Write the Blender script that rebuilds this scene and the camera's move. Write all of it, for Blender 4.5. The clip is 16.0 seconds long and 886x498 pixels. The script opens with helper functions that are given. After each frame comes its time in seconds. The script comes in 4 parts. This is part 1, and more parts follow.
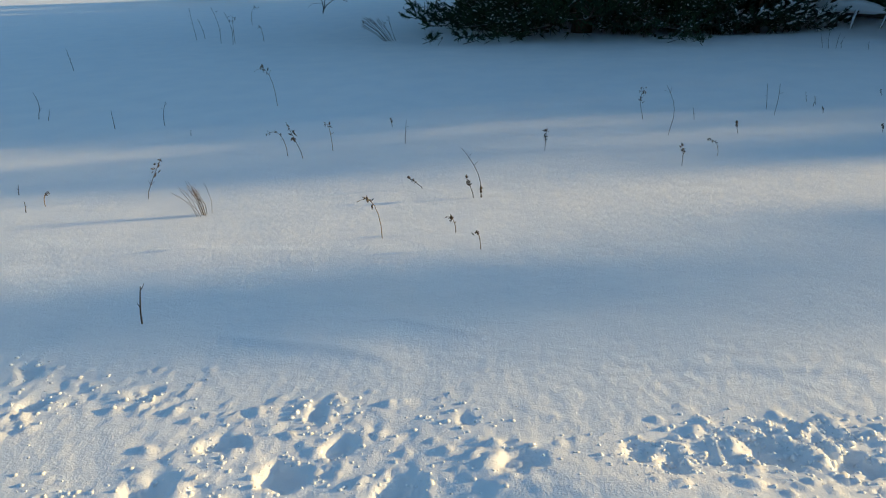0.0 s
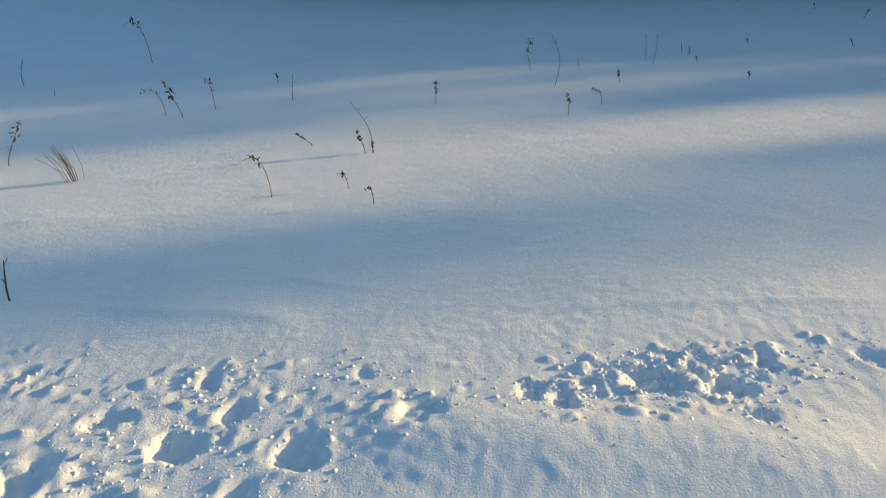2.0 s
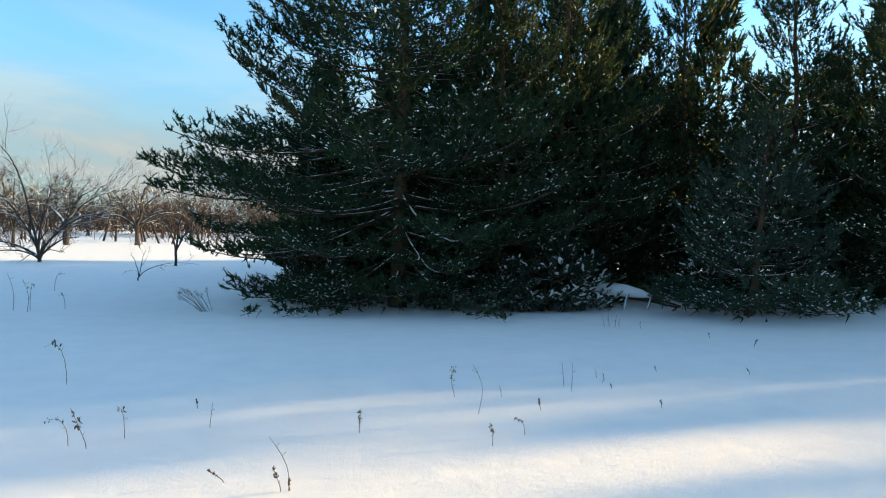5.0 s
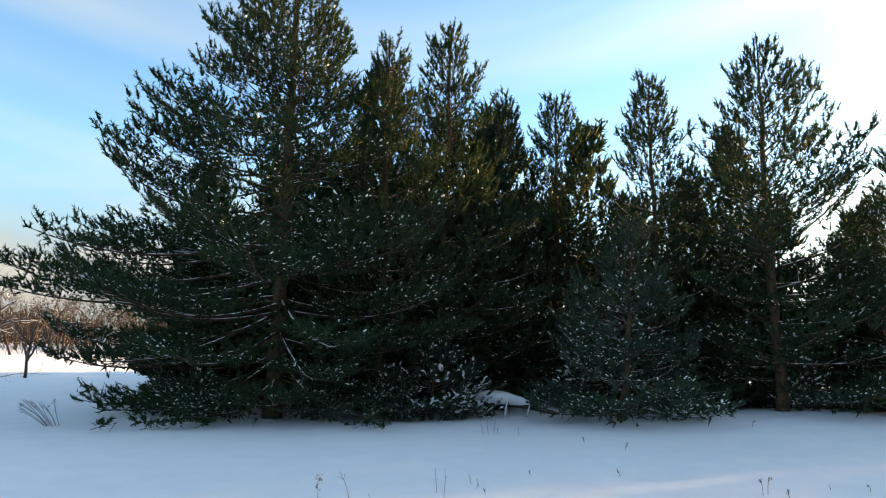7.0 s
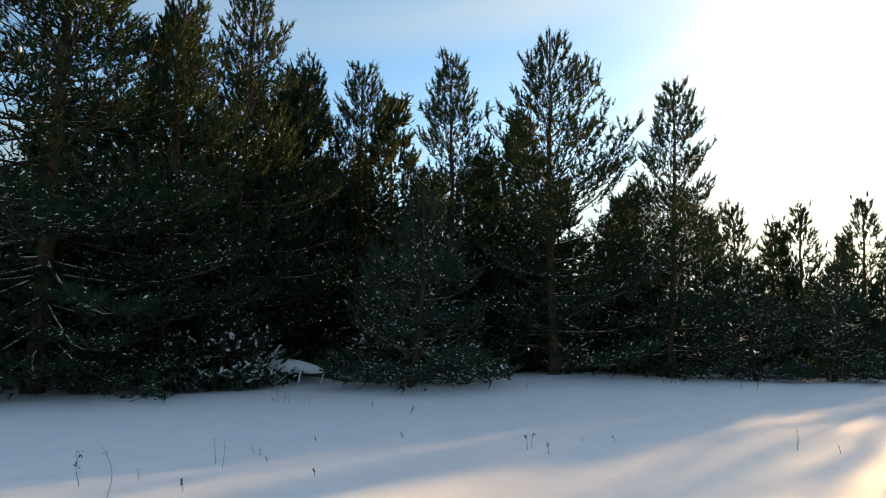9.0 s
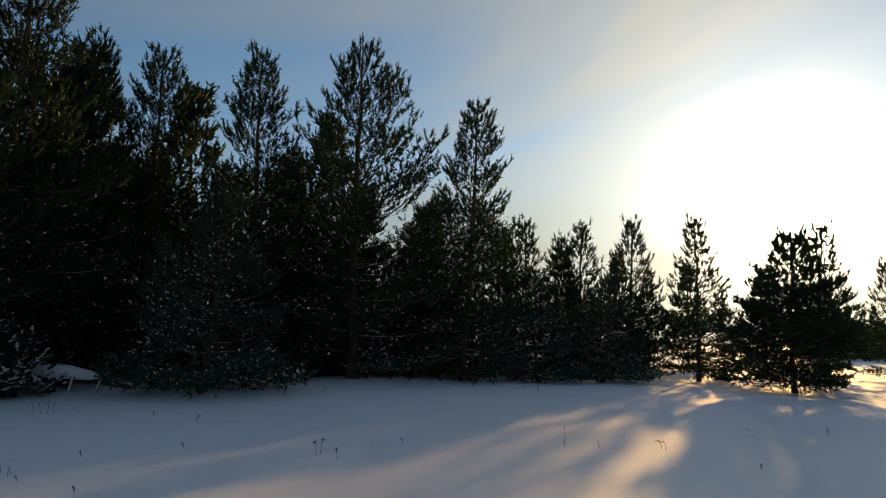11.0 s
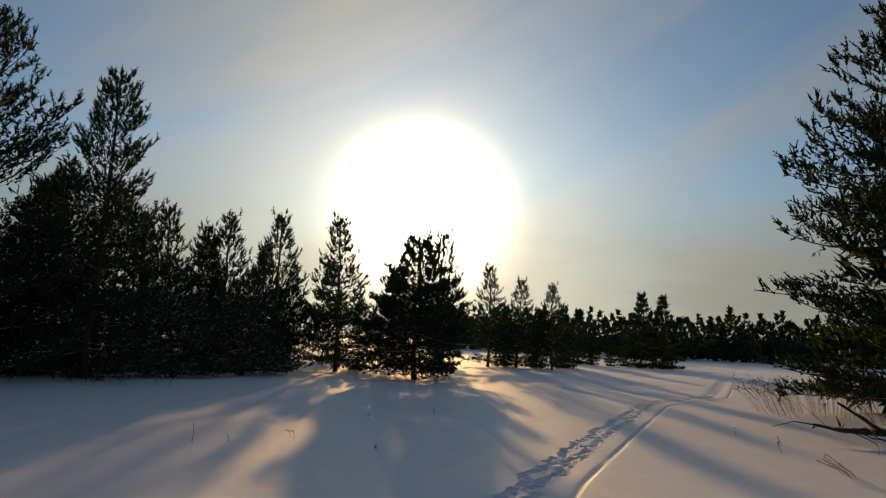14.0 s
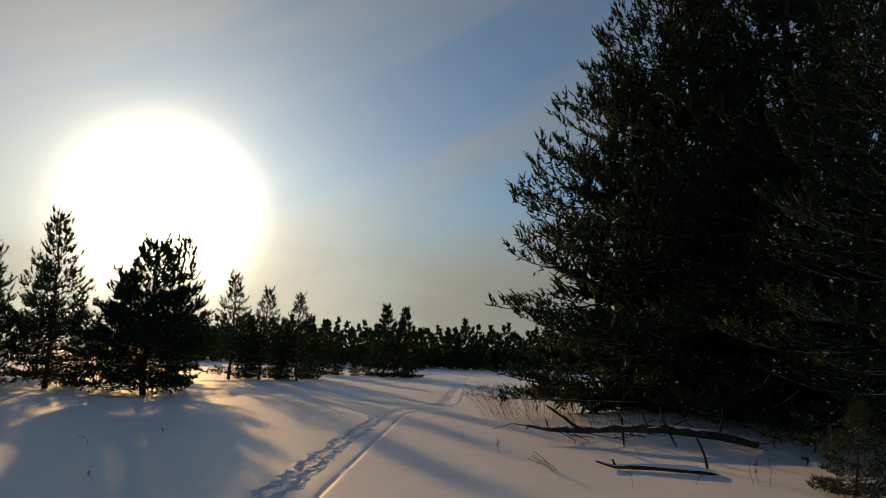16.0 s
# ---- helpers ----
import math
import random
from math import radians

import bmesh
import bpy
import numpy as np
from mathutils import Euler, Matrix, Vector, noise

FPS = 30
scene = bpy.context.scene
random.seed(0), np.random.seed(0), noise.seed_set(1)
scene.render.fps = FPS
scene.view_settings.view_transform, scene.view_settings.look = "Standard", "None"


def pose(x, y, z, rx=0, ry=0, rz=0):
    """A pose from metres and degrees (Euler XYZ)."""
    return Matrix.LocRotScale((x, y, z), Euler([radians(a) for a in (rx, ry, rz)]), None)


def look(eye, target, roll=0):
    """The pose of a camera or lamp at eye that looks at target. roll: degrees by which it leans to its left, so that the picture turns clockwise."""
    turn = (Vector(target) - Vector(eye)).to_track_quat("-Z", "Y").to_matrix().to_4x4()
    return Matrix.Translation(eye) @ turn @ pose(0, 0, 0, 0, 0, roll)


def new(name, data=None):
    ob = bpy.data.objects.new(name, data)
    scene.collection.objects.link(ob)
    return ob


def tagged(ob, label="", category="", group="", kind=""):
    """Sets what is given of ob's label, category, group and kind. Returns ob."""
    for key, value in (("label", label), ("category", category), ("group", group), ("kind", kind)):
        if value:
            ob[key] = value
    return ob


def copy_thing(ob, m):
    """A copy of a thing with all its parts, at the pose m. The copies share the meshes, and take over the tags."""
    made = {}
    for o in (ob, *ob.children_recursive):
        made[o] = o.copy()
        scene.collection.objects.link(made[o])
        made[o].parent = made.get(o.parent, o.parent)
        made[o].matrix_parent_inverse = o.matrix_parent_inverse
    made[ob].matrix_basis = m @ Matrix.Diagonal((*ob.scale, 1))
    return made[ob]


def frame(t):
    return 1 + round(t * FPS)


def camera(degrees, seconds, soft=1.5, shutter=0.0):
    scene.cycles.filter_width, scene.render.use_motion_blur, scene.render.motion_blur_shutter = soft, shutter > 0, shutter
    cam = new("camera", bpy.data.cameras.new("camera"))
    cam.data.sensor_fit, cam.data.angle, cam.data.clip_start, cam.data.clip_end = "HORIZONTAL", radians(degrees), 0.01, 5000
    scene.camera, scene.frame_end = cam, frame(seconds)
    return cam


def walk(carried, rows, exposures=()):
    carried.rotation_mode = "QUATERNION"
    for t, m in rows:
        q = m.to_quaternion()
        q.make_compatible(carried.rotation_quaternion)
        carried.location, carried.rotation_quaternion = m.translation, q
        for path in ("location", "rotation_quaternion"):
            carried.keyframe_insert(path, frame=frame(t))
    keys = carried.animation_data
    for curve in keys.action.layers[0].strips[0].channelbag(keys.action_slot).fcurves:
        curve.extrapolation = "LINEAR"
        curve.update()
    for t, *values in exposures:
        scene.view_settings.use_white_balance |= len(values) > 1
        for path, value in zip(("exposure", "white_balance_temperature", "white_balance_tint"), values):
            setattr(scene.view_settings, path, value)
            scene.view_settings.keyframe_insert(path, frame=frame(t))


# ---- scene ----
# ---- camera ----
cam = camera(66.5, 16.0, soft=1.1)
# seconds, eye x y z, yaw, pitch, lean to the right
ROWS = [
    (0.0, 0.000, 0.001, 1.396, 0.73, -23.60, 1.74),
    (0.5, 0.002, -0.003, 1.377, -0.51, -26.97, 2.43),
    (1.0, 0.015, -0.000, 1.367, -2.30, -27.79, 2.51),
    (1.5, 0.022, 0.002, 1.374, -5.20, -27.66, 1.16),
    (2.0, 0.033, 0.006, 1.376, -8.44, -27.36, 0.60),
    (2.5, 0.034, 0.011, 1.383, -9.54, -24.97, 0.53),
    (3.0, 0.031, 0.020, 1.415, -9.89, -18.61, 0.77),
    (3.5, 0.037, 0.014, 1.459, -10.44, -11.52, -0.03),
    (4.0, 0.041, 0.014, 1.500, -11.21, -5.65, 0.65),
    (4.5, 0.043, 0.028, 1.532, -13.00, -3.56, -0.41),
    (7.0, 0.221, 0.012, 1.406, -23.59, 8.13, -1.42),
    (7.5, 0.233, -0.014, 1.397, -28.80, 8.51, -1.98),
    (8.0, 0.257, -0.013, 1.390, -32.67, 7.63, -1.81),
    (10.5, 0.401, -0.173, 1.403, -52.14, 6.08, -2.31),
    (11.0, 0.388, -0.189, 1.416, -56.20, 6.87, -2.38),
    (11.5, 0.361, -0.247, 1.416, -60.48, 7.21, -2.37),
    (12.0, 0.360, -0.285, 1.424, -65.77, 7.09, -2.26),
    (12.5, 0.384, -0.277, 1.416, -70.10, 7.36, -2.21),
    (13.0, 0.355, -0.326, 1.431, -73.46, 7.03, -2.24),
    (13.5, 0.281, -0.342, 1.446, -79.68, 6.76, -2.03),
    (14.0, 0.294, -0.349, 1.445, -85.28, 7.43, -2.50),
    (14.5, 0.297, -0.356, 1.439, -90.85, 7.26, -2.44),
    (15.0, 0.286, -0.377, 1.452, -95.93, 9.15, -2.11),
    (15.5, 0.270, -0.398, 1.462, -101.68, 8.76, -2.15),
    (16.0, 0.270, -0.402, 1.473, -106.29, 9.11, -2.11),
]


def eye_pose(x, y, z, yaw, pitch, lean):
    a, b = radians(yaw), radians(pitch)
    way = Vector((-math.sin(a) * math.cos(b), math.cos(a) * math.cos(b), math.sin(b)))
    eye = Vector((x, y, z))
    return look(eye, eye + way, -lean)


walk(cam, [(t, eye_pose(*r)) for t, *r in ROWS],
     exposures=[(0.0, 0.52, 7900, -11), (2.5, 0.47, 7900, -11), (3.0, 0.66, 8000, -11), (3.5, 1.10, 8100, -11), (4.5, 1.44, 8700, -9), (7.0, 1.76, 11500, 4), (8.0, 1.66, 12000, 5),
                (10.5, 0.06, 11200, 7), (11.5, -0.38, 11000, 8), (12.5, -0.66, 10700, 8), (14.5, -0.70, 10600, 8), (16.0, -0.80, 10400, 8)])

# ---- sun and sky ----
SUN_AZ, SUN_EL = 83.3, 10.3        # degrees clockwise from +y, degrees above the horizon
sun_way = Vector((math.sin(radians(SUN_AZ)) * math.cos(radians(SUN_EL)), math.cos(radians(SUN_AZ)) * math.cos(radians(SUN_EL)), math.sin(radians(SUN_EL))))
sun_data = bpy.data.lights.new("sun", "SUN")
sun_data.energy, sun_data.angle, sun_data.color = 4.3, radians(1.0), (1.0, 0.67, 0.37)
sun = new("sun", sun_data)
sun.matrix_world = look(sun_way * 100, (0, 0, 0))

world = bpy.data.worlds.new("winter_sky")
scene.world = world
world.use_nodes = True
wt = world.node_tree
wt.nodes.clear()


def wn(kind, **kw):
    n = wt.nodes.new(kind)
    for k, v in kw.items():
        n.inputs[k.replace("_", " ")].default_value = v
    return n


def wmath(op, a, b=None, clamp=False):
    n = wt.nodes.new("ShaderNodeMath")
    n.operation, n.use_clamp = op, clamp
    for i, v in enumerate((a, b)):
        if v is None:
            continue
        if isinstance(v, (int, float)):
            n.inputs[i].default_value = v
        else:
            wt.links.new(v, n.inputs[i])
    return n.outputs[0]


def wmix(kind, fac, a, b):
    n = wt.nodes.new("ShaderNodeMix")
    n.data_type, n.blend_type = "RGBA", kind
    for i, v in ((0, fac), (6, a), (7, b)):
        if isinstance(v, (int, float)):
            n.inputs[i].default_value = v
        elif isinstance(v, tuple):
            n.inputs[i].default_value = v
        else:
            wt.links.new(v, n.inputs[i])
    return n.outputs[2]


sky = wt.nodes.new("ShaderNodeTexSky")
sky.sky_type, sky.sun_disc = "NISHITA", False
sky.sun_elevation, sky.sun_rotation = radians(SUN_EL), radians(SUN_AZ)
sky.air_density, sky.dust_density, sky.ozone_density = 1.0, 0.2, 3.4
coord = wt.nodes.new("ShaderNodeTexCoord")
toward = wt.nodes.new("ShaderNodeVectorMath")
toward.operation = "DOT_PRODUCT"
wt.links.new(coord.outputs["Generated"], toward.inputs[0])
toward.inputs[1].default_value = sun_way
dot = wmath("MAXIMUM", toward.outputs["Value"], 0.0)
split = wt.nodes.new("ShaderNodeSeparateXYZ")
wt.links.new(coord.outputs["Generated"], split.inputs[0])
height = wmath("ABSOLUTE", split.outputs["Z"])


def along(azimuth):
    """How far a direction lies to the right of that azimuth."""
    n = wt.nodes.new("ShaderNodeVectorMath")
    n.operation = "DOT_PRODUCT"
    wt.links.new(coord.outputs["Generated"], n.inputs[0])
    n.inputs[1].default_value = (math.cos(radians(azimuth)), -math.sin(radians(azimuth)), 0.0)
    return n.outputs["Value"]


def wnoise(x, y, z, detail, rough):
    c = wt.nodes.new("ShaderNodeCombineXYZ")
    for i, v in enumerate((x, y, z)):
        if isinstance(v, (int, float)):
            c.inputs[i].default_value = v
        else:
            wt.links.new(v, c.inputs[i])
    n = wn("ShaderNodeTexNoise", Scale=1.0, Detail=detail, Roughness=rough, Distortion=0.25)
    wt.links.new(c.outputs[0], n.inputs["Vector"])
    return n.outputs["Fac"]


def smooth(v, a, b):
    n = wt.nodes.new("ShaderNodeMapRange")
    n.interpolation_type = "SMOOTHSTEP"
    wt.links.new(v, n.inputs[0])
    n.inputs[1].default_value, n.inputs[2].default_value = a, b
    return n.outputs[0]


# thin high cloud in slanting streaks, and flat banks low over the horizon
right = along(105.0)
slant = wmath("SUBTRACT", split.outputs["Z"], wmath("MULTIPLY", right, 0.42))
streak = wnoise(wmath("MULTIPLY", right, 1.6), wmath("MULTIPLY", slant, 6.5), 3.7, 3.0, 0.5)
bank = wnoise(wmath("MULTIPLY", split.outputs["X"], 4.0), wmath("MULTIPLY", split.outputs["Y"], 4.0), wmath("MULTIPLY", split.outputs["Z"], 13.0), 5.0, 0.55)
low = wmath("SUBTRACT", 1.0, smooth(height, 0.08, 0.27), True)
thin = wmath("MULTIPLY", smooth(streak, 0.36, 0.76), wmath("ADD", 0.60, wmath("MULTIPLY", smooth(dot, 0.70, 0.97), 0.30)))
bank_veil = wmath("MINIMUM", wmath("MULTIPLY", low, wmath("ADD", 0.66, wmath("MULTIPLY", smooth(bank, 0.36, 0.60), 0.30))), 0.94)
base_tint = wmix("MIX", smooth(bank, 0.40, 0.62), (0.72, 0.92, 1.48, 1), (1.24, 1.38, 1.86, 1))
tint = wmix("MIX", wmath("POWER", dot, 3.0), base_tint, (2.35, 2.95, 3.75, 1))
clear = wmix("MULTIPLY", 1.0, sky.outputs["Color"], (0.60, 0.90, 1.22, 1))
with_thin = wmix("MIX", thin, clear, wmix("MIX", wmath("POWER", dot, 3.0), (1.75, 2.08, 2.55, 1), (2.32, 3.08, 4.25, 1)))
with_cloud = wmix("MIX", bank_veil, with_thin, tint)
# light scattered round the sun by thin uneven cloud
haze = wmath("MULTIPLY", wmath("POWER", dot, 5.0), 0.45)
wide = wmath("MULTIPLY", wmath("POWER", dot, 15.0), 2.6)
near_sun = wmath("MULTIPLY", wmath("POWER", dot, 50.0), 4.6)
core = wmath("MULTIPLY", wmath("POWER", dot, 380.0), 120.0)
uneven = wmath("ADD", 0.72, wmath("MULTIPLY", smooth(streak, 0.30, 0.70), 0.45))
scatter = wmath("ADD", wmath("ADD", haze, core), wmath("MULTIPLY", uneven, wmath("ADD", wide, near_sun)))
halo = wmix("MULTIPLY", 1.0, (0.95, 0.95, 0.93, 1), scatter)
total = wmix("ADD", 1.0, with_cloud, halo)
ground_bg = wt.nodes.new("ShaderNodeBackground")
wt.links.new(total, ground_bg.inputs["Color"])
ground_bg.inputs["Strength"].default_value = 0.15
wout = wt.nodes.new("ShaderNodeOutputWorld")
wt.links.new(ground_bg.outputs[0], wout.inputs["Surface"])


# ---- materials ----
def material(name):
    m = bpy.data.materials.new(name)
    m.use_nodes = True
    nt = m.node_tree
    return m, nt, nt.nodes["Principled BSDF"]


def node(nt, kind, **kw):
    n = nt.nodes.new(kind)
    for k, v in kw.items():
        n.inputs[k.replace("_", " ")].default_value = v
    return n


def noise_tex(nt, scale, detail=4.0, rough=0.55):
    c = nt.nodes.new("ShaderNodeTexCoord")
    n = node(nt, "ShaderNodeTexNoise", Scale=scale, Detail=detail, Roughness=rough)
    nt.links.new(c.outputs["Object"], n.inputs["Vector"])
    return n.outputs["Fac"]


def ramp(nt, fac, stops):
    r = nt.nodes.new("ShaderNodeValToRGB")
    while len(r.color_ramp.elements) < len(stops):
        r.color_ramp.elements.new(0.5)
    for e, (p, c) in zip(r.color_ramp.elements, stops):
        e.position, e.color = p, (*c, 1)
    nt.links.new(fac, r.inputs["Fac"])
    return r.outputs["Color"]


def bumps(nt, bsdf, pairs):
    last = None
    for fac, strength, dist in pairs:
        b = node(nt, "ShaderNodeBump", Strength=strength, Distance=dist)
        nt.links.new(fac, b.inputs["Height"])
        if last:
            nt.links.new(last, b.inputs["Normal"])
        last = b.outputs["Normal"]
    nt.links.new(last, bsdf.inputs["Normal"])


def snow_material(name, grain=1.0):
    m, nt, b = material(name)
    nt.links.new(ramp(nt, noise_tex(nt, 2.3), [(0.3, (0.80, 0.83, 0.87)), (0.7, (0.87, 0.88, 0.90))]), b.inputs["Base Color"])
    b.inputs["Roughness"].default_value = 0.62
    b.inputs["Specular IOR Level"].default_value = 0.25
    b.inputs["Sheen Weight"].default_value = 0.05
    bumps(nt, b, [(noise_tex(nt, 4.0, 3.0), 0.32 * grain, 0.03), (noise_tex(nt, 34.0, 5.0, 0.65), 0.26 * grain, 0.012),
                  (noise_tex(nt, 130.0, 3.0, 0.7), 0.45 * grain, 0.007)])
    return m


def bark_material(name, dark, light, snow=0.5, scale=9.0):
    """Bark with snow lying on what faces up."""
    m, nt, b = material(name)
    wood = ramp(nt, noise_tex(nt, scale, 6.0, 0.7), [(0.32, dark), (0.68, light)])
    geo = nt.nodes.new("ShaderNodeNewGeometry")
    sep = nt.nodes.new("ShaderNodeSeparateXYZ")
    nt.links.new(geo.outputs["Normal"], sep.inputs[0])
    add = node(nt, "ShaderNodeMath")
    add.operation = "ADD"
    nt.links.new(sep.outputs["Z"], add.inputs[0])
    patch = node(nt, "ShaderNodeMath")
    patch.operation = "MULTIPLY_ADD"
    nt.links.new(noise_tex(nt, 3.1, 4.0), patch.inputs[0])
    patch.inputs[1].default_value, patch.inputs[2].default_value = 2.2, -1.1 + (snow - 0.5)
    nt.links.new(patch.outputs[0], add.inputs[1])
    fac = ramp(nt, add.outputs[0], [(0.45, (0, 0, 0)), (0.62, (1, 1, 1))])
    mix = nt.nodes.new("ShaderNodeMix")
    mix.data_type = "RGBA"
    nt.links.new(fac, mix.inputs[0])
    nt.links.new(wood, mix.inputs[6])
    mix.inputs[7].default_value = (0.84, 0.86, 0.89, 1)
    nt.links.new(mix.outputs[2], b.inputs["Base Color"])
    b.inputs["Roughness"].default_value = 0.85
    b.inputs["Specular IOR Level"].default_value = 0.2
    bumps(nt, b, [(noise_tex(nt, scale * 2, 5.0, 0.7), 0.7, 0.02)])
    return m


def needle_material(name, a, b2, c3):
    m, nt, b = material(name)
    geo = nt.nodes.new("ShaderNodeNewGeometry")
    col = ramp(nt, geo.outputs["Random Per Island"], [(0.0, a), (0.55, b2), (1.0, c3)])
    big = ramp(nt, noise_tex(nt, 0.9, 3.0), [(0.3, (0.75, 0.8, 0.85)), (0.7, (1.15, 1.1, 0.95))])
    mul = nt.nodes.new("ShaderNodeMix")
    mul.data_type, mul.blend_type = "RGBA", "MULTIPLY"
    mul.inputs[0].default_value = 1.0
    nt.links.new(col, mul.inputs[6])
    nt.links.new(big, mul.inputs[7])
    nt.links.new(mul.outputs[2], b.inputs["Base Color"])
    b.inputs["Roughness"].default_value = 0.65
    b.inputs["Specular IOR Level"].default_value = 0.08
    tr = nt.nodes.new("ShaderNodeBsdfTranslucent")
    warm = nt.nodes.new("ShaderNodeMix")
    warm.data_type, warm.blend_type = "RGBA", "MULTIPLY"
    warm.inputs[0].default_value = 1.0
    nt.links.new(mul.outputs[2], warm.inputs[6])
    warm.inputs[7].default_value = (1.25, 1.4, 0.6, 1)
    nt.links.new(warm.outputs[2], tr.inputs["Color"])
    mx = nt.nodes.new("ShaderNodeMixShader")
    mx.inputs[0].default_value = 0.28
    nt.links.new(b.outputs[0], mx.inputs[1])
    nt.links.new(tr.outputs[0], mx.inputs[2])
    nt.links.new(mx.outputs[0], nt.nodes["Material Output"].inputs["Surface"])
    return m


def dry_material(name, dark, light):
    m, nt, b = material(name)
    nt.links.new(ramp(nt, noise_tex(nt, 14.0, 4.0), [(0.3, dark), (0.7, light)]), b.inputs["Base Color"])
    b.inputs["Roughness"].default_value = 0.8
    b.inputs["Specular IOR Level"].default_value = 0.2
    return m


SNOW = snow_material("snow")
LOAD = snow_material("snow_on_branches", 0.6)
PINE_BARK = bark_material("pine_bark", (0.045, 0.030, 0.022), (0.13, 0.07, 0.04), 0.0, 7.0)
LIMB_BARK = bark_material("pine_limb_bark", (0.035, 0.025, 0.019), (0.09, 0.052, 0.035), 0.30, 9.0)
GREY_BARK = bark_material("grey_bark", (0.030, 0.026, 0.025), (0.065, 0.055, 0.050), 0.42, 11.0)
DEAD_BARK = bark_material("dead_bark", (0.022, 0.016, 0.013), (0.075, 0.054, 0.040), 0.22, 8.0)
NEEDLES = needle_material("pine_needles", (0.015, 0.033, 0.022), (0.025, 0.053, 0.032), (0.049, 0.077, 0.041))
BLUE_NEEDLES = needle_material("frosted_pine_needles", (0.024, 0.047, 0.036), (0.040, 0.070, 0.053), (0.074, 0.106, 0.084))
STRAW = dry_material("dry_stalk", (0.14, 0.09, 0.05), (0.36, 0.25, 0.14))
DARK_WEED = dry_material("dark_dry_weed", (0.05, 0.035, 0.025), (0.14, 0.10, 0.07))
THICKET = dry_material("bare_thicket", (0.026, 0.017, 0.013), (0.065, 0.044, 0.033))


# ---- mesh helpers ----
def mesh_of(name, verts, faces, mat, smooth=False):
    me = bpy.data.meshes.new(name)
    if isinstance(faces, np.ndarray):
        n, k = faces.shape
        me.vertices.add(len(verts))
        me.vertices.foreach_set("co", np.asarray(verts, dtype=np.float32).ravel())
        me.loops.add(n * k)
        me.loops.foreach_set("vertex_index", faces.astype(np.int32).ravel())
        me.polygons.add(n)
        me.polygons.foreach_set("loop_start", np.arange(0, n * k, k, dtype=np.int32))
        me.update(calc_edges=True)
    else:
        me.from_pydata([tuple(v) for v in verts], [], faces)
    me.materials.append(mat)
    if smooth:
        me.polygons.foreach_set("use_smooth", np.ones(len(me.polygons), dtype=bool))
    return me


def part(name, verts, faces, mat, parent, label="", smooth=False):
    ob = new(name, mesh_of(name, verts, faces, mat, smooth))
    ob.parent = parent
    if label:
        tagged(ob, label)
    return ob


def vnoise(x, y, size, seed):
    """Smooth value noise from 0 to 1 over the plane, with cells of that size."""
    rs = np.random.RandomState(seed)
    table = rs.rand(256, 256)
    u, v = np.asarray(x) / size, np.asarray(y) / size
    i, j = np.floor(u).astype(int), np.floor(v).astype(int)
    fu, fv = u - i, v - j
    fu, fv = fu * fu * (3 - 2 * fu), fv * fv * (3 - 2 * fv)
    g = lambda a, b: table[a % 256, b % 256]
    return (g(i, j) * (1 - fu) + g(i + 1, j) * fu) * (1 - fv) + (g(i, j + 1) * (1 - fu) + g(i + 1, j + 1) * fu) * fv


class Tubes:
    """Collects tapered tubes along bent lines into one mesh."""

    def __init__(self):
        self.v, self.f, self.n = [], [], 0

    def add(self, pts, radii, sides=4):
        pts = np.asarray(pts, float)
        k = len(pts)
        way = np.gradient(pts, axis=0)
        way /= np.linalg.norm(way, axis=1)[:, None] + 1e-9
        ref = np.array([0.31, 0.17, 0.93]) if abs(way[0][2]) < 0.8 else np.array([0.9, 0.3, 0.1])
        s = np.cross(way, ref)
        s /= np.linalg.norm(s, axis=1)[:, None] + 1e-9
        t = np.cross(way, s)
        a = np.arange(sides) * 2 * np.pi / sides
        ring = pts[:, None] + (s[:, None] * np.cos(a)[None, :, None] + t[:, None] * np.sin(a)[None, :, None]) * np.asarray(radii, float)[:, None, None]
        self.v.append(ring.reshape(-1, 3))
        i, j = np.meshgrid(np.arange(k - 1), np.arange(sides), indexing="ij")
        j2 = (j + 1) % sides
        self.f.append((self.n + np.stack([i * sides + j, i * sides + j2, (i + 1) * sides + j2, (i + 1) * sides + j], -1)).reshape(-1, 4))
        self.n += k * sides

    def get(self):
        return np.concatenate(self.v), np.concatenate(self.f)


def brush(rs, pos, way, length, count, needle, width):
    """Needles round shoots: arrays of places, directions and lengths of the shoots."""
    m = len(pos)
    needle, width = needle * np.ones(m), width * np.ones(m)
    p, d, L = np.repeat(pos, count, 0), np.repeat(way, count, 0), np.repeat(length, count)
    u = rs.rand(m * count) ** 0.7
    side = np.cross(d, rs.randn(m * count, 3))
    side /= np.linalg.norm(side, axis=1)[:, None] + 1e-9
    ang = np.radians(66 - 40 * u + rs.randn(m * count) * 10)
    nd = d * np.cos(ang)[:, None] + side * np.sin(ang)[:, None]
    base = p + d * (u * L)[:, None]
    ln = np.repeat(needle, count) * (0.7 + 0.5 * rs.rand(m * count))
    w = np.cross(nd, rs.randn(m * count, 3))
    w /= np.linalg.norm(w, axis=1)[:, None] + 1e-9
    w *= np.repeat(width, count)[:, None] / 2
    v = np.stack([base - w, base + w, base + nd * ln[:, None]], 1).reshape(-1, 3)
    return v, np.arange(len(v)).reshape(-1, 3)


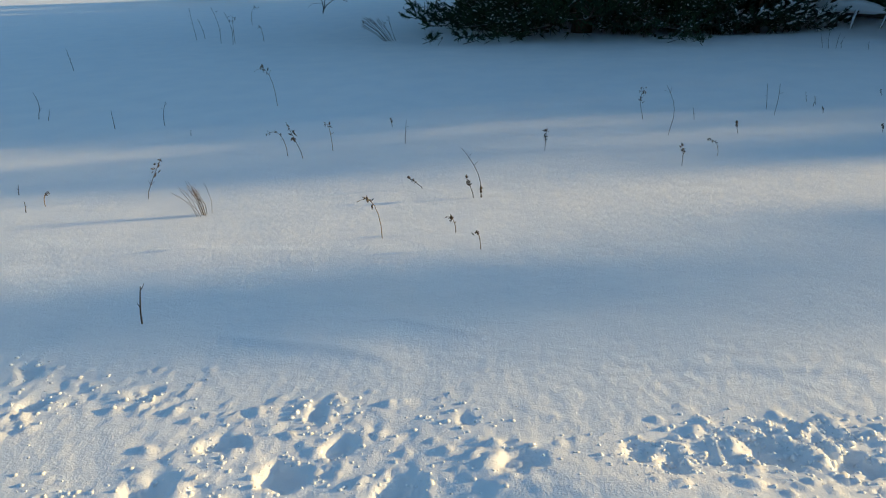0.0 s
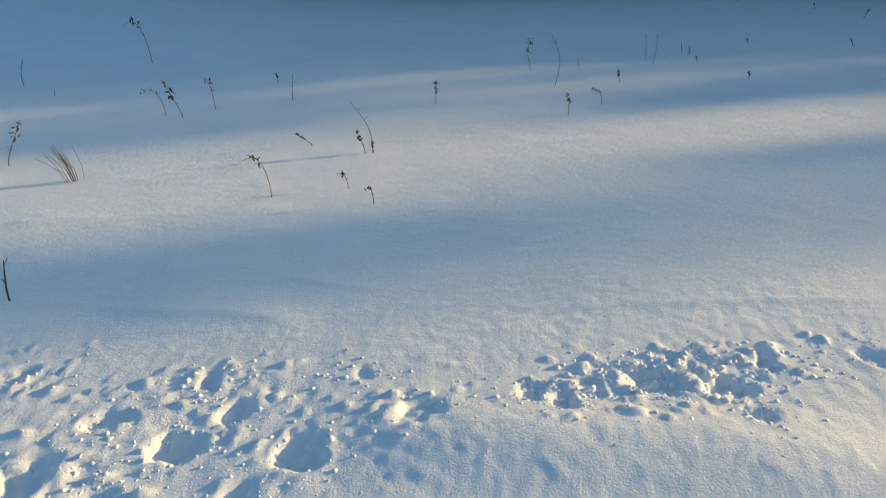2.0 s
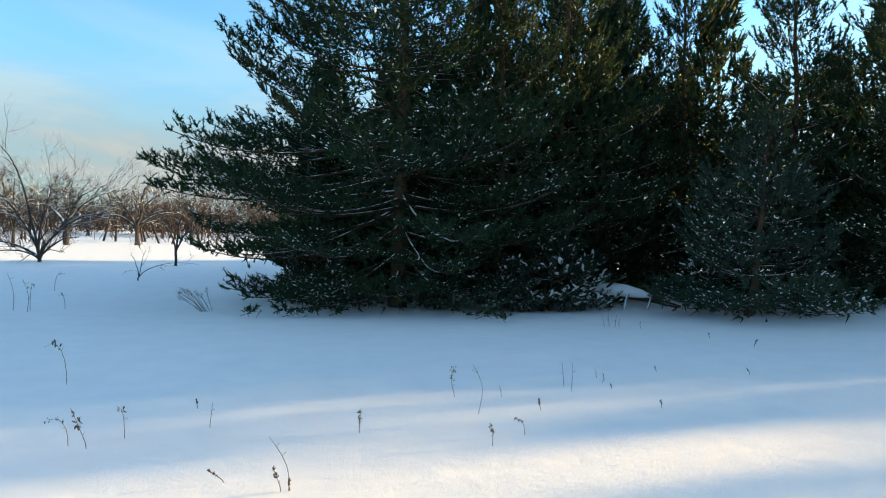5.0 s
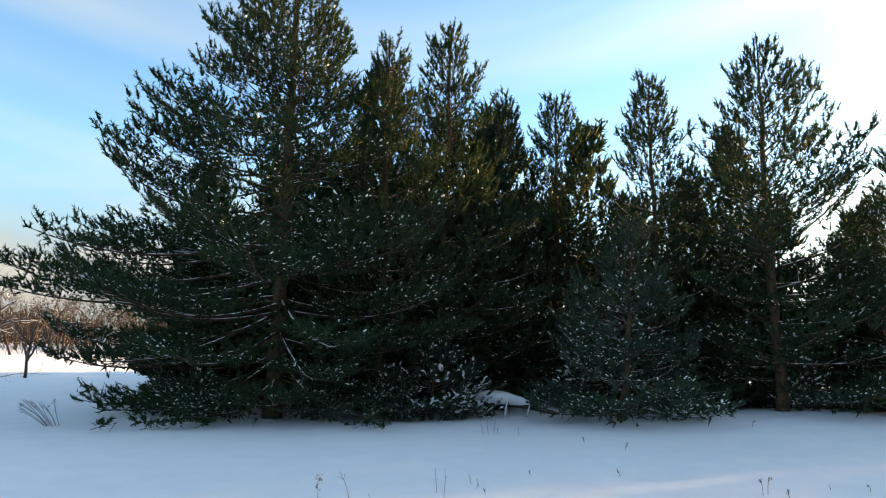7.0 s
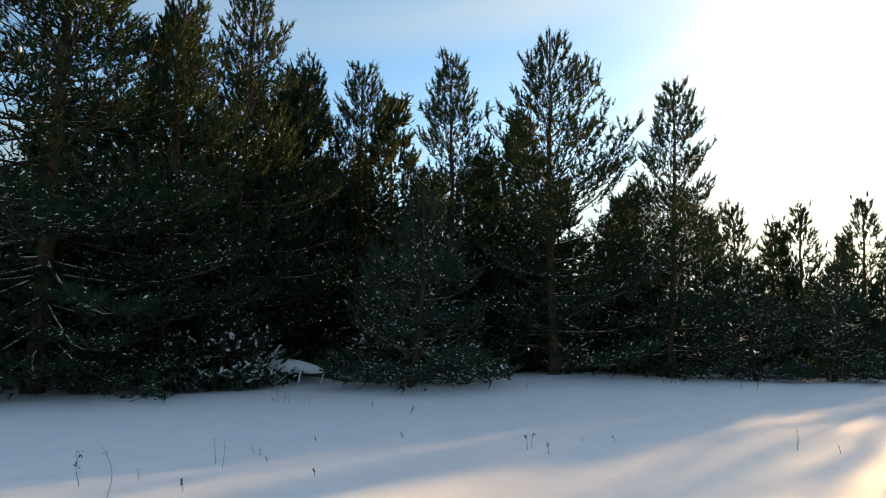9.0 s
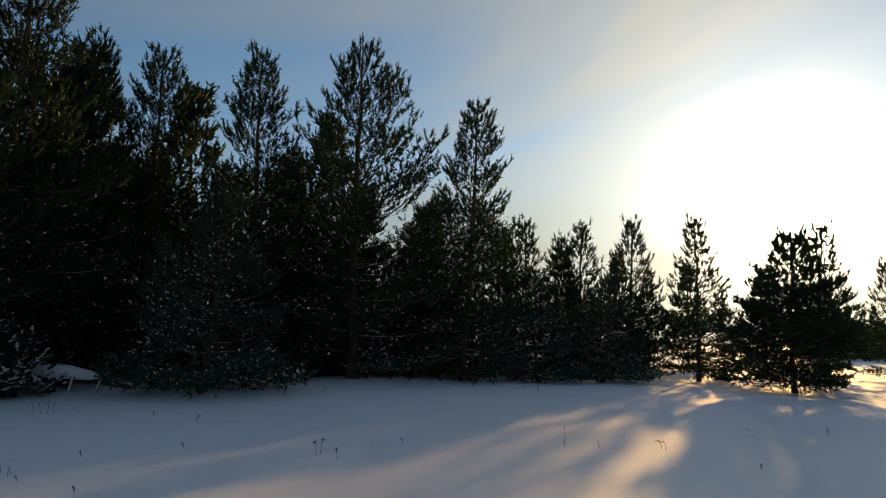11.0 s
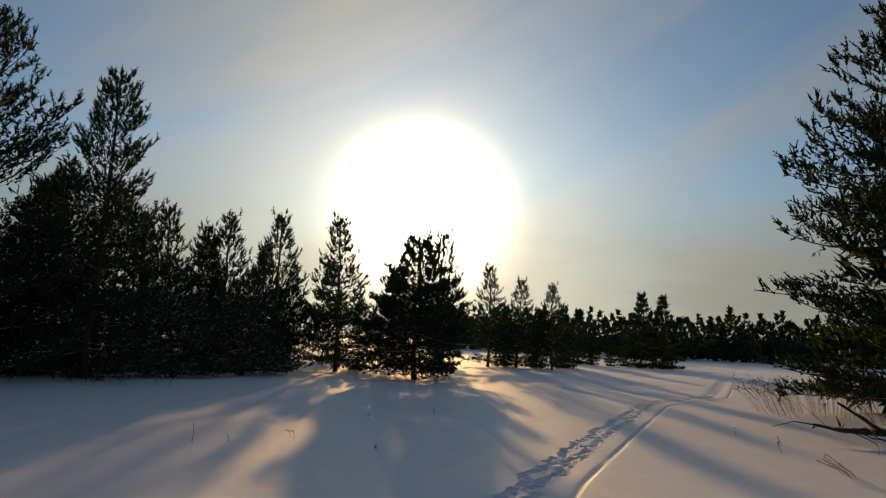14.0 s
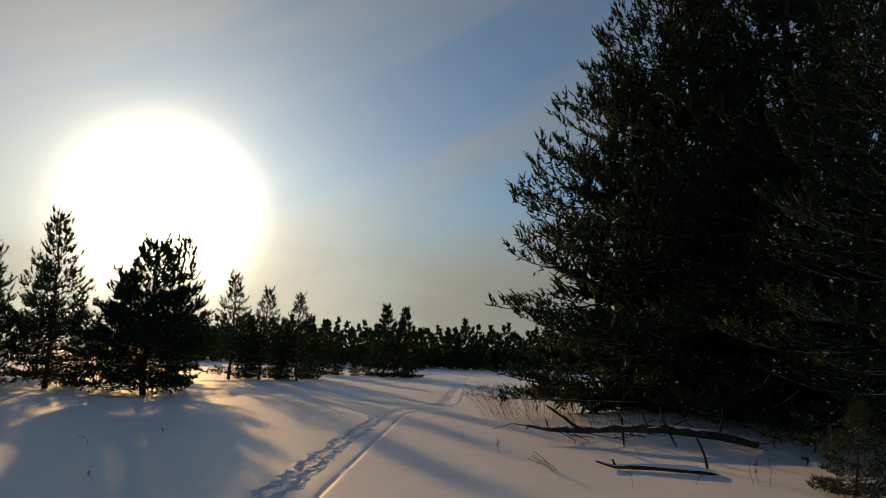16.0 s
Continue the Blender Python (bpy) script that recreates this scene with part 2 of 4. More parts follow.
LUMP_V = np.array([(math.cos(a), math.sin(a), 0.0) for a in np.arange(6) * math.pi / 3] + [(0, 0, 1), (0, 0, -0.6)])
LUMP_F = np.array([(k, (k + 1) % 6, 6) for k in range(6)] + [((k + 1) % 6, k, 7) for k in range(6)])


def lumps(rs, pos, way, long, wide, high):
    """Uneven lumps of snow, longer along the given directions."""
    m = len(pos)
    flat = way * np.array([1, 1, 0.5])
    flat /= np.linalg.norm(flat, axis=1)[:, None] + 1e-9
    side = np.cross(flat, [0, 0, 1.0])
    side /= np.linalg.norm(side, axis=1)[:, None] + 1e-9
    up = np.cross(side, flat)
    s = LUMP_V[None] * (0.75 + 0.5 * rs.rand(m, 8, 1))
    size = (0.6 + 0.8 * rs.rand(m, 1, 1))
    v = pos[:, None] + size * (flat[:, None] * s[..., :1] * long + side[:, None] * s[..., 1:2] * wide + up[:, None] * s[..., 2:] * high)
    f = (np.arange(m)[:, None, None] * 8 + LUMP_F[None]).reshape(-1, 3)
    return v.reshape(-1, 3), f


def unit(v):
    return v / (np.linalg.norm(v) + 1e-9)


def brushes(rs, pos, way, length, count, needle, width, core):
    """Pine shoots like bottle brushes: a thin spindle of packed needles with free needles standing forward out of it."""
    m = len(pos)
    length, core = length * np.ones(m), core * np.ones(m)
    a = np.cross(way, rs.randn(m, 3))
    a /= np.linalg.norm(a, axis=1)[:, None] + 1e-9
    b = np.cross(way, a)
    ring = [pos + (a * math.cos(t) + b * math.sin(t)) * (core * (0.7 + 0.6 * rs.rand(m)))[:, None] for t in (0.0, 2.1, 4.2)]
    v = np.stack([*ring, pos + way * (length * 1.05)[:, None]], 1).reshape(-1, 3)
    f = (np.arange(m)[:, None, None] * 4 + np.array([(0, 1, 3), (1, 2, 3), (2, 0, 3)])[None]).reshape(-1, 3)
    n = m * count
    p, d, L = np.repeat(pos, count, 0), np.repeat(way, count, 0), np.repeat(length, count)
    u = rs.rand(n) ** 0.8
    side = np.cross(d, rs.randn(n, 3))
    side /= np.linalg.norm(side, axis=1)[:, None] + 1e-9
    ang = np.radians(62 - 26 * u ** 2 + rs.randn(n) * 13)
    nd = d * np.cos(ang)[:, None] + side * np.sin(ang)[:, None]
    base = p + d * (u * L)[:, None]
    ln = needle * (0.75 + 0.5 * rs.rand(n))
    w = np.cross(nd, rs.randn(n, 3))
    w *= (width / 2) / (np.linalg.norm(w, axis=1)[:, None] + 1e-9)
    nv = np.stack([base - w, base + w, base + nd * ln[:, None]], 1).reshape(-1, 3)
    return np.concatenate([v, nv]), np.concatenate([f, np.arange(len(nv)).reshape(-1, 3) + len(v)])


def pine_parts(seed, height, reach, low=0.3, bulge=0.22, power=0.8, whorl=0.42, limbs=5, trunk=0.16, needles=11, needle=0.070, width=0.018, core=0.023, shoot=0.14, gap=0.48, rise=-6.0, lift=50.0, bias=(0.0, 0.0),
               bare=0.30, skirt=0.75, snow=0.3, lump=1.0, fill=12.0, blade=(0.17, 0.042), lean=(0, 0), uneven=0.32, twigs=True):
    """Meshes of one pine: trunk, limbs, needles, lying snow. low: height of the lowest limbs; bulge: where it is widest; bias: direction in degrees
    to which its limbs are longer, and by how much; gap: metres between the twigs of a bough; bare: inner share of a bough without twigs."""
    rs = np.random.RandomState(seed)
    hs = np.linspace(-0.15, height, 12)
    bend = np.cumsum(rs.randn(12, 2) * 0.03, 0) + np.outer(hs / height, lean)
    axis = np.column_stack([bend - bend[0], hs])
    at = lambda h: np.array([np.interp(h, hs, axis[:, k]) for k in range(3)])
    t = Tubes()
    t.add(axis, trunk * (1.02 - hs / height) ** 0.85 * np.where(hs < 0.2, 1.18, 1.0) + 0.012, 9)
    wood = Tubes()
    sp, sd, sl, sz, ip = [], [], [], [], []
    up = np.array([0, 0, 1.0])

    def shoots(p0, p1, s, tip):
        """Brushes over the young end of a twig that runs from p0 to p1, and a spray of them at its tip."""
        way = p1 - p0
        ln = float(np.linalg.norm(way))
        way = way / (ln + 1e-9)
        young = min(ln, 0.42)
        n = max(1, int(round(young / (shoot * 1.15))))
        for c in range(n):
            q = ln - young * (c + 0.3 + 0.5 * rs.rand()) / n
            sp.append(p0 + way * q + rs.randn(3) * 0.02)
            sd.append(unit(way * 0.7 + rs.randn(3) * 0.5 + up * (0.18 + 0.35 * s)))
            sl.append(shoot * (0.65 + 0.4 * rs.rand()))
            sz.append(s)
        for c in range(tip):
            sp.append(p1 - way * 0.03 * c)
            sd.append(unit(way * 0.8 + rs.randn(3) * (0.18 if c == 0 else 0.5) + up * (0.30 + 0.45 * s)))
            sl.append(shoot * (1.2 if c == 0 else 0.8 + 0.3 * rs.rand()))
            sz.append(s)

    def span(q):
        """Reach of the crown at that share of its height."""
        q = min(max(q, 0.0), 1.0)
        return reach * (q / bulge * (1 - skirt) + skirt if q < bulge else ((1 - q) / (1 - bulge)) ** power) + 0.16

    h = low
    while h < height * 0.975:
        s = (h - low) / (height - low)
        n = limbs + rs.randint(-1, 2)
        a0 = rs.rand() * 6.283
        for k in range(n):
            az = a0 + k * 6.283 / n + rs.randn() * 0.28
            e0 = math.radians(rise + lift * s ** 0.9 + rs.randn() * 7)
            curl = math.radians(8 + 18 * rs.rand() + 14 * s)
            some = (1 - uneven + 1.5 * uneven * rs.rand()) * (1 + bias[1] * math.cos(az - math.radians(bias[0])))
            L = span(s) * some
            for c in range(3):
                L = (L + (span(s + 0.8 * L * math.sin(e0 + 0.4 * curl) / (height - low)) * some)) / 2
            m = max(4, int(L / 0.4) + 2)
            u = np.linspace(0, 1, m)
            el = e0 + curl * u ** 2.0
            wig = np.cumsum(rs.randn(m) * 0.08)
            step = np.column_stack([np.cos(el) * np.cos(az + wig), np.cos(el) * np.sin(az + wig), np.sin(el)]) * (L / (m - 1))
            pts = at(h + rs.randn() * 0.07) + np.vstack([np.zeros(3), np.cumsum(step[:-1], 0)])
            pts[:, 2] -= (1 - s) * 0.10 * L * np.sin(u * math.pi * 0.75)
            pts[:, 2] = np.maximum(pts[:, 2], 0.10 + 0.14 * rs.rand())
            wood.add(pts, (0.007 + 0.0075 * L) * (1 - u * 0.80), 5 if L > 1.2 else 3)
            d, side = max(bare * L, 0.10), 1 if rs.rand() < 0.5 else -1
            while d < L - 0.08:
                q = d / L
                b = np.array([np.interp(q, u, pts[:, j]) for j in range(3)])
                i = min(int(q * (m - 1)), m - 2)
                fw = unit(pts[i + 1] - pts[i])
                for sgn in (side, -side):
                    tl = min(1.25, (0.34 + 0.42 * (L - d)) * (0.65 + 0.6 * rs.rand()))
                    out = unit(np.cross(fw, up)) * sgn
                    way = unit(fw * 0.85 + out * (0.55 + 0.4 * rs.rand()) + up * (0.02 + 0.26 * rs.rand() + 0.3 * s))
                    mid = b + way * tl * 0.55 + rs.randn(3) * 0.03
                    end = mid + unit(way + up * (0.28 + 0.35 * s)) * tl * 0.45
                    if twigs:
                        wood.add([b, mid, end], [0.0065, 0.0045, 0.003], 3)
                    shoots(mid if tl < 0.6 else b + (mid - b) * 0.4, end, s, 3)
                    if tl > 0.5:
                        for c in range(2 if tl < 0.8 else 4):
                            o2 = unit(np.cross(way, up)) * (1 if c % 2 else -1)
                            p = b + (mid - b) * (0.55 + 0.4 * rs.rand()) if c < 2 else mid + (end - mid) * 0.5 * rs.rand()
                            w2 = unit(way * 0.8 + o2 * 0.7 + up * (0.1 + 0.3 * rs.rand()))
                            shoots(p, p + w2 * tl * (0.32 + 0.2 * rs.rand()), s, 1)
                side = -side
                d += gap * (0.7 + 0.6 * rs.rand()) * (1 - 0.08 * s)
            shoots(pts[-2], pts[-1], s, 3)
            if s < 0.62:
                # old dry twigs and needles inside the crown
                for c in range(int(L * fill * (1.15 - 1.5 * s))):
                    q = 0.08 + 0.66 * rs.rand()
                    ip.append(np.array([np.interp(q, u, pts[:, j]) for j in range(3)]) + rs.randn(3) * np.array([0.15, 0.15, 0.09]) * (0.5 + 0.5 * min(L, 2.0)))
        h += whorl * (0.75 + 0.5 * rs.rand()) * (1 - 0.25 * s)
    for c in range(6):
        sp.append(axis[-1] - np.array([0, 0, 0.09 * c]))
        sd.append(unit(up + rs.randn(3) * 0.32 * (c > 0)))
        sl.append(shoot * 1.1)
        sz.append(1.0)
    sp, sd, sl, sz = np.array(sp), np.array(sd), np.array(sl), np.array(sz)
    sp[:, 2] = np.maximum(sp[:, 2], 0.07)
    nv, nf = brushes(rs, sp, sd, sl, needles, needle, width, core)
    if ip:
        ip = np.array(ip)
        ip[:, 2] = np.maximum(ip[:, 2], 0.12)
        way = rs.randn(len(ip), 3) * [1, 1, 0.6]
        fv, ff = brush(rs, ip, way / (np.linalg.norm(way, axis=1)[:, None] + 1e-9), np.full(len(ip), 0.10), 3, *blade)
        nv, nf = np.concatenate([nv, fv]), np.concatenate([nf, ff + len(nv)])
    # snow catches on whole sprays at a time, mostly on the lower boughs
    spray = vnoise(sp[:, 0] + 3.1 * sp[:, 2] + 40, sp[:, 1] - 2.3 * sp[:, 2] + 40, 0.5, seed)
    pick = rs.rand(len(sp)) < snow * np.clip((spray - 0.42) * 4, 0.04, 1) * np.clip(1.7 - 1.9 * sz, 0.12, 1.5)
    pick[0] = True
    at_p = sp[pick] + sd[pick] * (sl[pick] * (0.15 + 0.6 * rs.rand(pick.sum())))[:, None] + rs.randn(pick.sum(), 3) * 0.015 + [0, 0, 0.02]
    lv, lf = lumps(rs, at_p, sd[pick], 0.033 * lump, 0.018 * lump, 0.012 * lump)
    return t.get(), wood.get(), (nv, nf), (lv, lf)


def pine(name, label, group, mats=(PINE_BARK, LIMB_BARK, NEEDLES), **kw):
    ob = tagged(new(name), label, "pine tree", group)
    t, w, n, s = pine_parts(**kw)
    part("trunk", *t, mats[0], ob, "reddish-brown flaky bark", smooth=True)
    tagged(part("branchwork", *w, mats[1], ob, "thin brown boughs with snow lying on top"), kind="stuff")
    crown = tagged(part("crown", *n, mats[2], ob, "dark green needles in upright tufts"), kind="stuff")
    tagged(part("snow_load", *s, LOAD, crown, "white snow caught on the twigs", smooth=True), kind="stuff")
    return ob


# ---- ground ----
def lines(parts):
    out = [parts[0][0]]
    for a, b, d in parts:
        n = max(1, int(round((b - a) / d)))
        out += list(a + (b - a) * (np.arange(n) + 1) / n)
    return np.array(out)


def growing(a, b, d, k=1.24):
    out, x, sgn = [], a, 1 if b > a else -1
    while sgn * (b - x) > 0:
        d *= k
        x += sgn * d
        out.append(x)
    return np.array(out if sgn > 0 else out[::-1])


def trail(s):
    """The middle of the trodden trail at s from 0 to 1."""
    k = [0, 0.12, 0.3, 0.45, 0.6, 0.75, 1.0]
    return np.interp(s, k, [5.6, 8.0, 10.5, 14.0, 17.7, 21.8, 49.9]), np.interp(s, k, [-0.25, -0.85, -1.66, -2.85, -4.15, -6.9, -17.1])


# paw prints in the trampled patches: place, size, depth
PRINTS = ((-1.08, 1.97, 0.045, 0.030), (-1.45, 1.90, 0.050, 0.045), (-0.51, 1.54, 0.055, 0.055), (-0.16, 1.46, 0.055, 0.055), (-0.88, 1.47, 0.075, 0.050), (-0.71, 1.69, 0.050, 0.045),
          (-1.18, 1.42, 0.060, 0.045), (-0.47, 1.85, 0.035, 0.025), (0.93, 1.60, 0.060, 0.050), (1.15, 1.54, 0.060, 0.050), (0.64, 1.54, 0.040, 0.030), (0.18, 1.57, 0.055, 0.040),
          (1.19, 1.37, 0.040, 0.030), (1.35, 1.64, 0.055, 0.035), (-0.35, 1.68, 0.050, 0.035), (-0.70, 1.36, 0.055, 0.040), (-0.30, 1.32, 0.055, 0.040), (-1.60, 2.10, 0.045, 0.030),
          (0.55, 1.60, 0.035, 0.022), (1.75, 1.62, 0.050, 0.030), (-1.75, 1.75, 0.050, 0.035), (0.02, 1.80, 0.035, 0.020))


def ground_z(x, y, fine=True):
    x, y = np.asarray(x, float), np.asarray(y, float)
    z = 0.10 * (vnoise(x, y, 9.0, 3) - 0.5) + 0.05 * (vnoise(x, y, 2.7, 4) - 0.5)
    far = np.clip((np.hypot(x, y) - 60) / 200, 0, 1)
    z = z + far * 1.5 * (vnoise(x, y, 90.0, 5) - 0.3)
    z = z + 0.26 * np.exp(-(((x - 13.2) / 4.2) ** 2 + ((y - 9.6) / 3.6) ** 2)) + 0.14 * np.exp(-(((x - 18.5) / 4.0) ** 2 + ((y - 5.5) / 3.0) ** 2))
    z = z + 0.38 * np.exp(-(((x - 14.5) / 3.2) ** 2 + ((y + 11.0) / 3.4) ** 2))
    z = z - 0.13 * np.exp(-(((x - 3.0) / 7.0) ** 2 + ((y - 14.5) / 2.6) ** 2))
    # wind ripples in the open snow
    z = z + 0.020 * (vnoise(x * 0.35 + y * 0.2, y * 1.4 - x * 0.25, 0.7, 6) - 0.5)
    # wind-cut steps in the crust
    for x0, y0, x1, y1, high in ((-1.55, 2.76, -0.10, 2.37, 0.030), (-0.85, 2.32, -0.25, 2.14, 0.020), (0.9, 2.05, 2.0, 1.95, 0.018), (-2.6, 3.2, 0.2, 3.0, 0.02)):
        q = np.clip((x - x0) / (x1 - x0), -0.3, 1.3)
        yl = y0 + (y1 - y0) * q + 0.05 * (vnoise(x, x * 0, 0.4, 17) - 0.5)
        fade = np.exp(-(((x - (x0 + x1) / 2) / (0.55 * (x1 - x0))) ** 2) ** 2)
        side = y - yl
        z = z + high * fade * np.exp(-np.abs(side) / np.where(side > 0, 0.35, 0.045))
    ledge = np.exp(-((y - 2.42 + 0.10 * x) / 0.16) ** 2) * np.exp(-((x + 0.6) / 1.3) ** 2)
    z = z + 0.015 * ledge
    if not fine:
        return z
    rs = np.random.RandomState(21)
    near = (np.abs(x) < 3) & (y > 0.5) & (y < 3)
    wx, wy = x.copy(), y.copy()
    if near.any():
        for size, amp, k in ((0.11, 0.055, 15), (0.04, 0.020, 16)):
            wx[near] += amp * (vnoise(x[near], y[near], size, k) - 0.5)
            wy[near] += amp * (vnoise(x[near], y[near], size, k + 40) - 0.5)

    def stamp(px, py, r, depth, turn, long=1.4, rim=0.22):
        """A print: a steep-sided hollow with a ragged rim."""
        c, s = math.cos(turn), math.sin(turn)
        m = (np.abs(wx - px) < 4 * r) & (np.abs(wy - py) < 4 * r)
        if not m.any():
            return
        dx, dy = wx[m] - px, wy[m] - py
        a, b = (dx * c + dy * s) / (r * long), (-dx * s + dy * c) / r
        q = a * a + b * b
        q = q * (0.55 + 0.9 * vnoise(x[m], y[m], r * 0.7, 11))
        z[m] += -depth * np.exp(-q ** 2.2) * (0.75 + 0.5 * vnoise(x[m], y[m], r * 0.5, 19)) + depth * rim * np.exp(-((np.sqrt(q) - 1.5) / 0.4) ** 2) * (1.7 * vnoise(x[m], y[m], 0.05, 12))

    # trampled snow: broken crust, prints, then clods thrown up beside them
    rough = np.zeros_like(z)
    for cx, cy, ax, ay in ((-0.52, 1.55, 0.62, 0.27), (1.02, 1.62, 0.42, 0.16), (0.20, 1.55, 0.20, 0.10), (-1.40, 1.98, 0.30, 0.12)):
        rough = np.maximum(rough, np.exp(-(((x - cx) / ax) ** 2 + ((y - cy) / ay) ** 2) ** 2))
    m = rough > 0.01
    if m.any():
        xm, ym = x[m], y[m]
        patch = np.clip((vnoise(xm, ym, 0.19, 14) - 0.40) * 4, 0, 1)
        z[m] += rough[m] * (0.010 * (vnoise(xm, ym, 0.16, 7) - 0.5) + patch * (0.013 * (vnoise(xm, ym, 0.05, 8) - 0.5) + 0.009 * (vnoise(xm, ym, 0.026, 9) - 0.5)))
    for px, py, r, depth in PRINTS:
        stamp(px, py, r * 0.82, depth * 0.66, rs.rand() * 3.1, 1.1 + 0.6 * rs.rand(), 0.14)
    clods = np.zeros_like(z)
    for cx, cy, ax, ay, n, big in ((-0.50, 1.56, 0.40, 0.16, 55, 0.026), (0.98, 1.64, 0.22, 0.08, 170, 0.030), (-0.52, 1.86, 0.22, 0.035, 60, 0.018), (-1.35, 2.08, 0.20, 0.045, 30, 0.014),
                                   (-1.02, 1.90, 0.08, 0.06, 26, 0.020), (-1.50, 1.82, 0.07, 0.05, 16, 0.028), (1.30, 1.70, 0.16, 0.04, 60, 0.022), (0.85, 1.44, 0.16, 0.03, 16, 0.022), (0.2, 1.62, 0.2, 0.04, 30, 0.016)):
        for k in range(2 * n):
            px, py = cx + rs.randn() * ax, cy + rs.randn() * ay
            r = 0.005 + 0.85 * big * rs.rand() ** 4.0
            m = (np.abs(wx - px) < 1.6 * r) & (np.abs(wy - py) < 1.6 * r)
            flat = 0.55 + 0.5 * rs.rand()
            if m.any():
                q = ((wx[m] - px) ** 2 + (wy[m] - py) ** 2) / r ** 2 * (0.6 + 0.9 * vnoise(x[m], y[m], 0.02, 18))
                clods[m] = np.maximum(clods[m], 0.7 * r * flat * np.sqrt(np.clip(1 - q, 0, 1)))
    z = z + clods
    if near.any():
        xm, ym = x[near], y[near]
        edge = np.clip((2.4 - ym) / 0.4, 0, 1) * np.clip((2.1 - np.abs(xm)) / 0.3, 0, 1)
        rx, ry = 0.83 * xm + 0.56 * ym + 9, 0.83 * ym - 0.56 * xm + 9
        z[near] += edge * (0.0035 * (vnoise(rx, ry, 0.024, 61) - 0.5) + 0.0025 * (vnoise(0.6 * rx - 0.8 * ry + 20, 0.6 * ry + 0.8 * rx, 0.041, 62) - 0.5))
    # a soft drift in the foreground
    side = y - 1.50 + 0.24 * x + 0.03 * (vnoise(x, x * 0, 0.3, 27) - 0.5)
    z = z + 0.055 * np.exp(-(side / np.where(side > 0, 0.18, 0.20)) ** 2) * np.exp(-((x - 0.75) / 0.75) ** 4)
    # the trail: two rows of prints and a narrow groove beside it
    for i in range(200):
        s = (i + rs.rand() * 0.5) / 200
        px, py = trail(s)
        qx, qy = trail(s + 0.01)
        w = unit(np.array([qx - px, qy - py]))
        off = (0.11 if i % 2 else -0.11) + rs.randn() * 0.035
        stamp(px - w[1] * off, py + w[0] * off, (0.042 if s < 0.72 else 0.075) + 0.014 * rs.rand(), 0.075, math.atan2(w[1], w[0]) + rs.randn() * 0.3, 1.35, 0.15)
    m = (x > 5) & (x < 52) & (y < 1) & (y > -19)
    if m.any():
        ss = np.linspace(0, 1, 400)
        tx, ty = trail(ss)
        ddx, ddy = np.gradient(tx), np.gradient(ty)
        ln = np.hypot(ddx, ddy)
        gx, gy = tx + 0.50 * ddy / ln, ty - 0.50 * ddx / ln
        sx = np.interp(x[m], gx, gy)
        slope = np.interp(x[m], gx, ddy / ddx)
        dist = (y[m] - sx) / np.sqrt(1 + slope ** 2)
        cut = np.clip((vnoise(x[m], y[m], 0.28, 13) - 0.10) * 3, 0.45, 1)
        z[m] += -0.022 * np.exp(-(dist / 0.035) ** 4) * cut + 0.003 * np.exp(-((np.abs(dist) - 0.15) / 0.08) ** 2)
        mid = np.interp(x[m], tx, ty)
        z[m] -= np.where(x[m] < 22, 0.006, 0.03) * np.exp(-((y[m] - mid) / 0.26) ** 4)
    return z


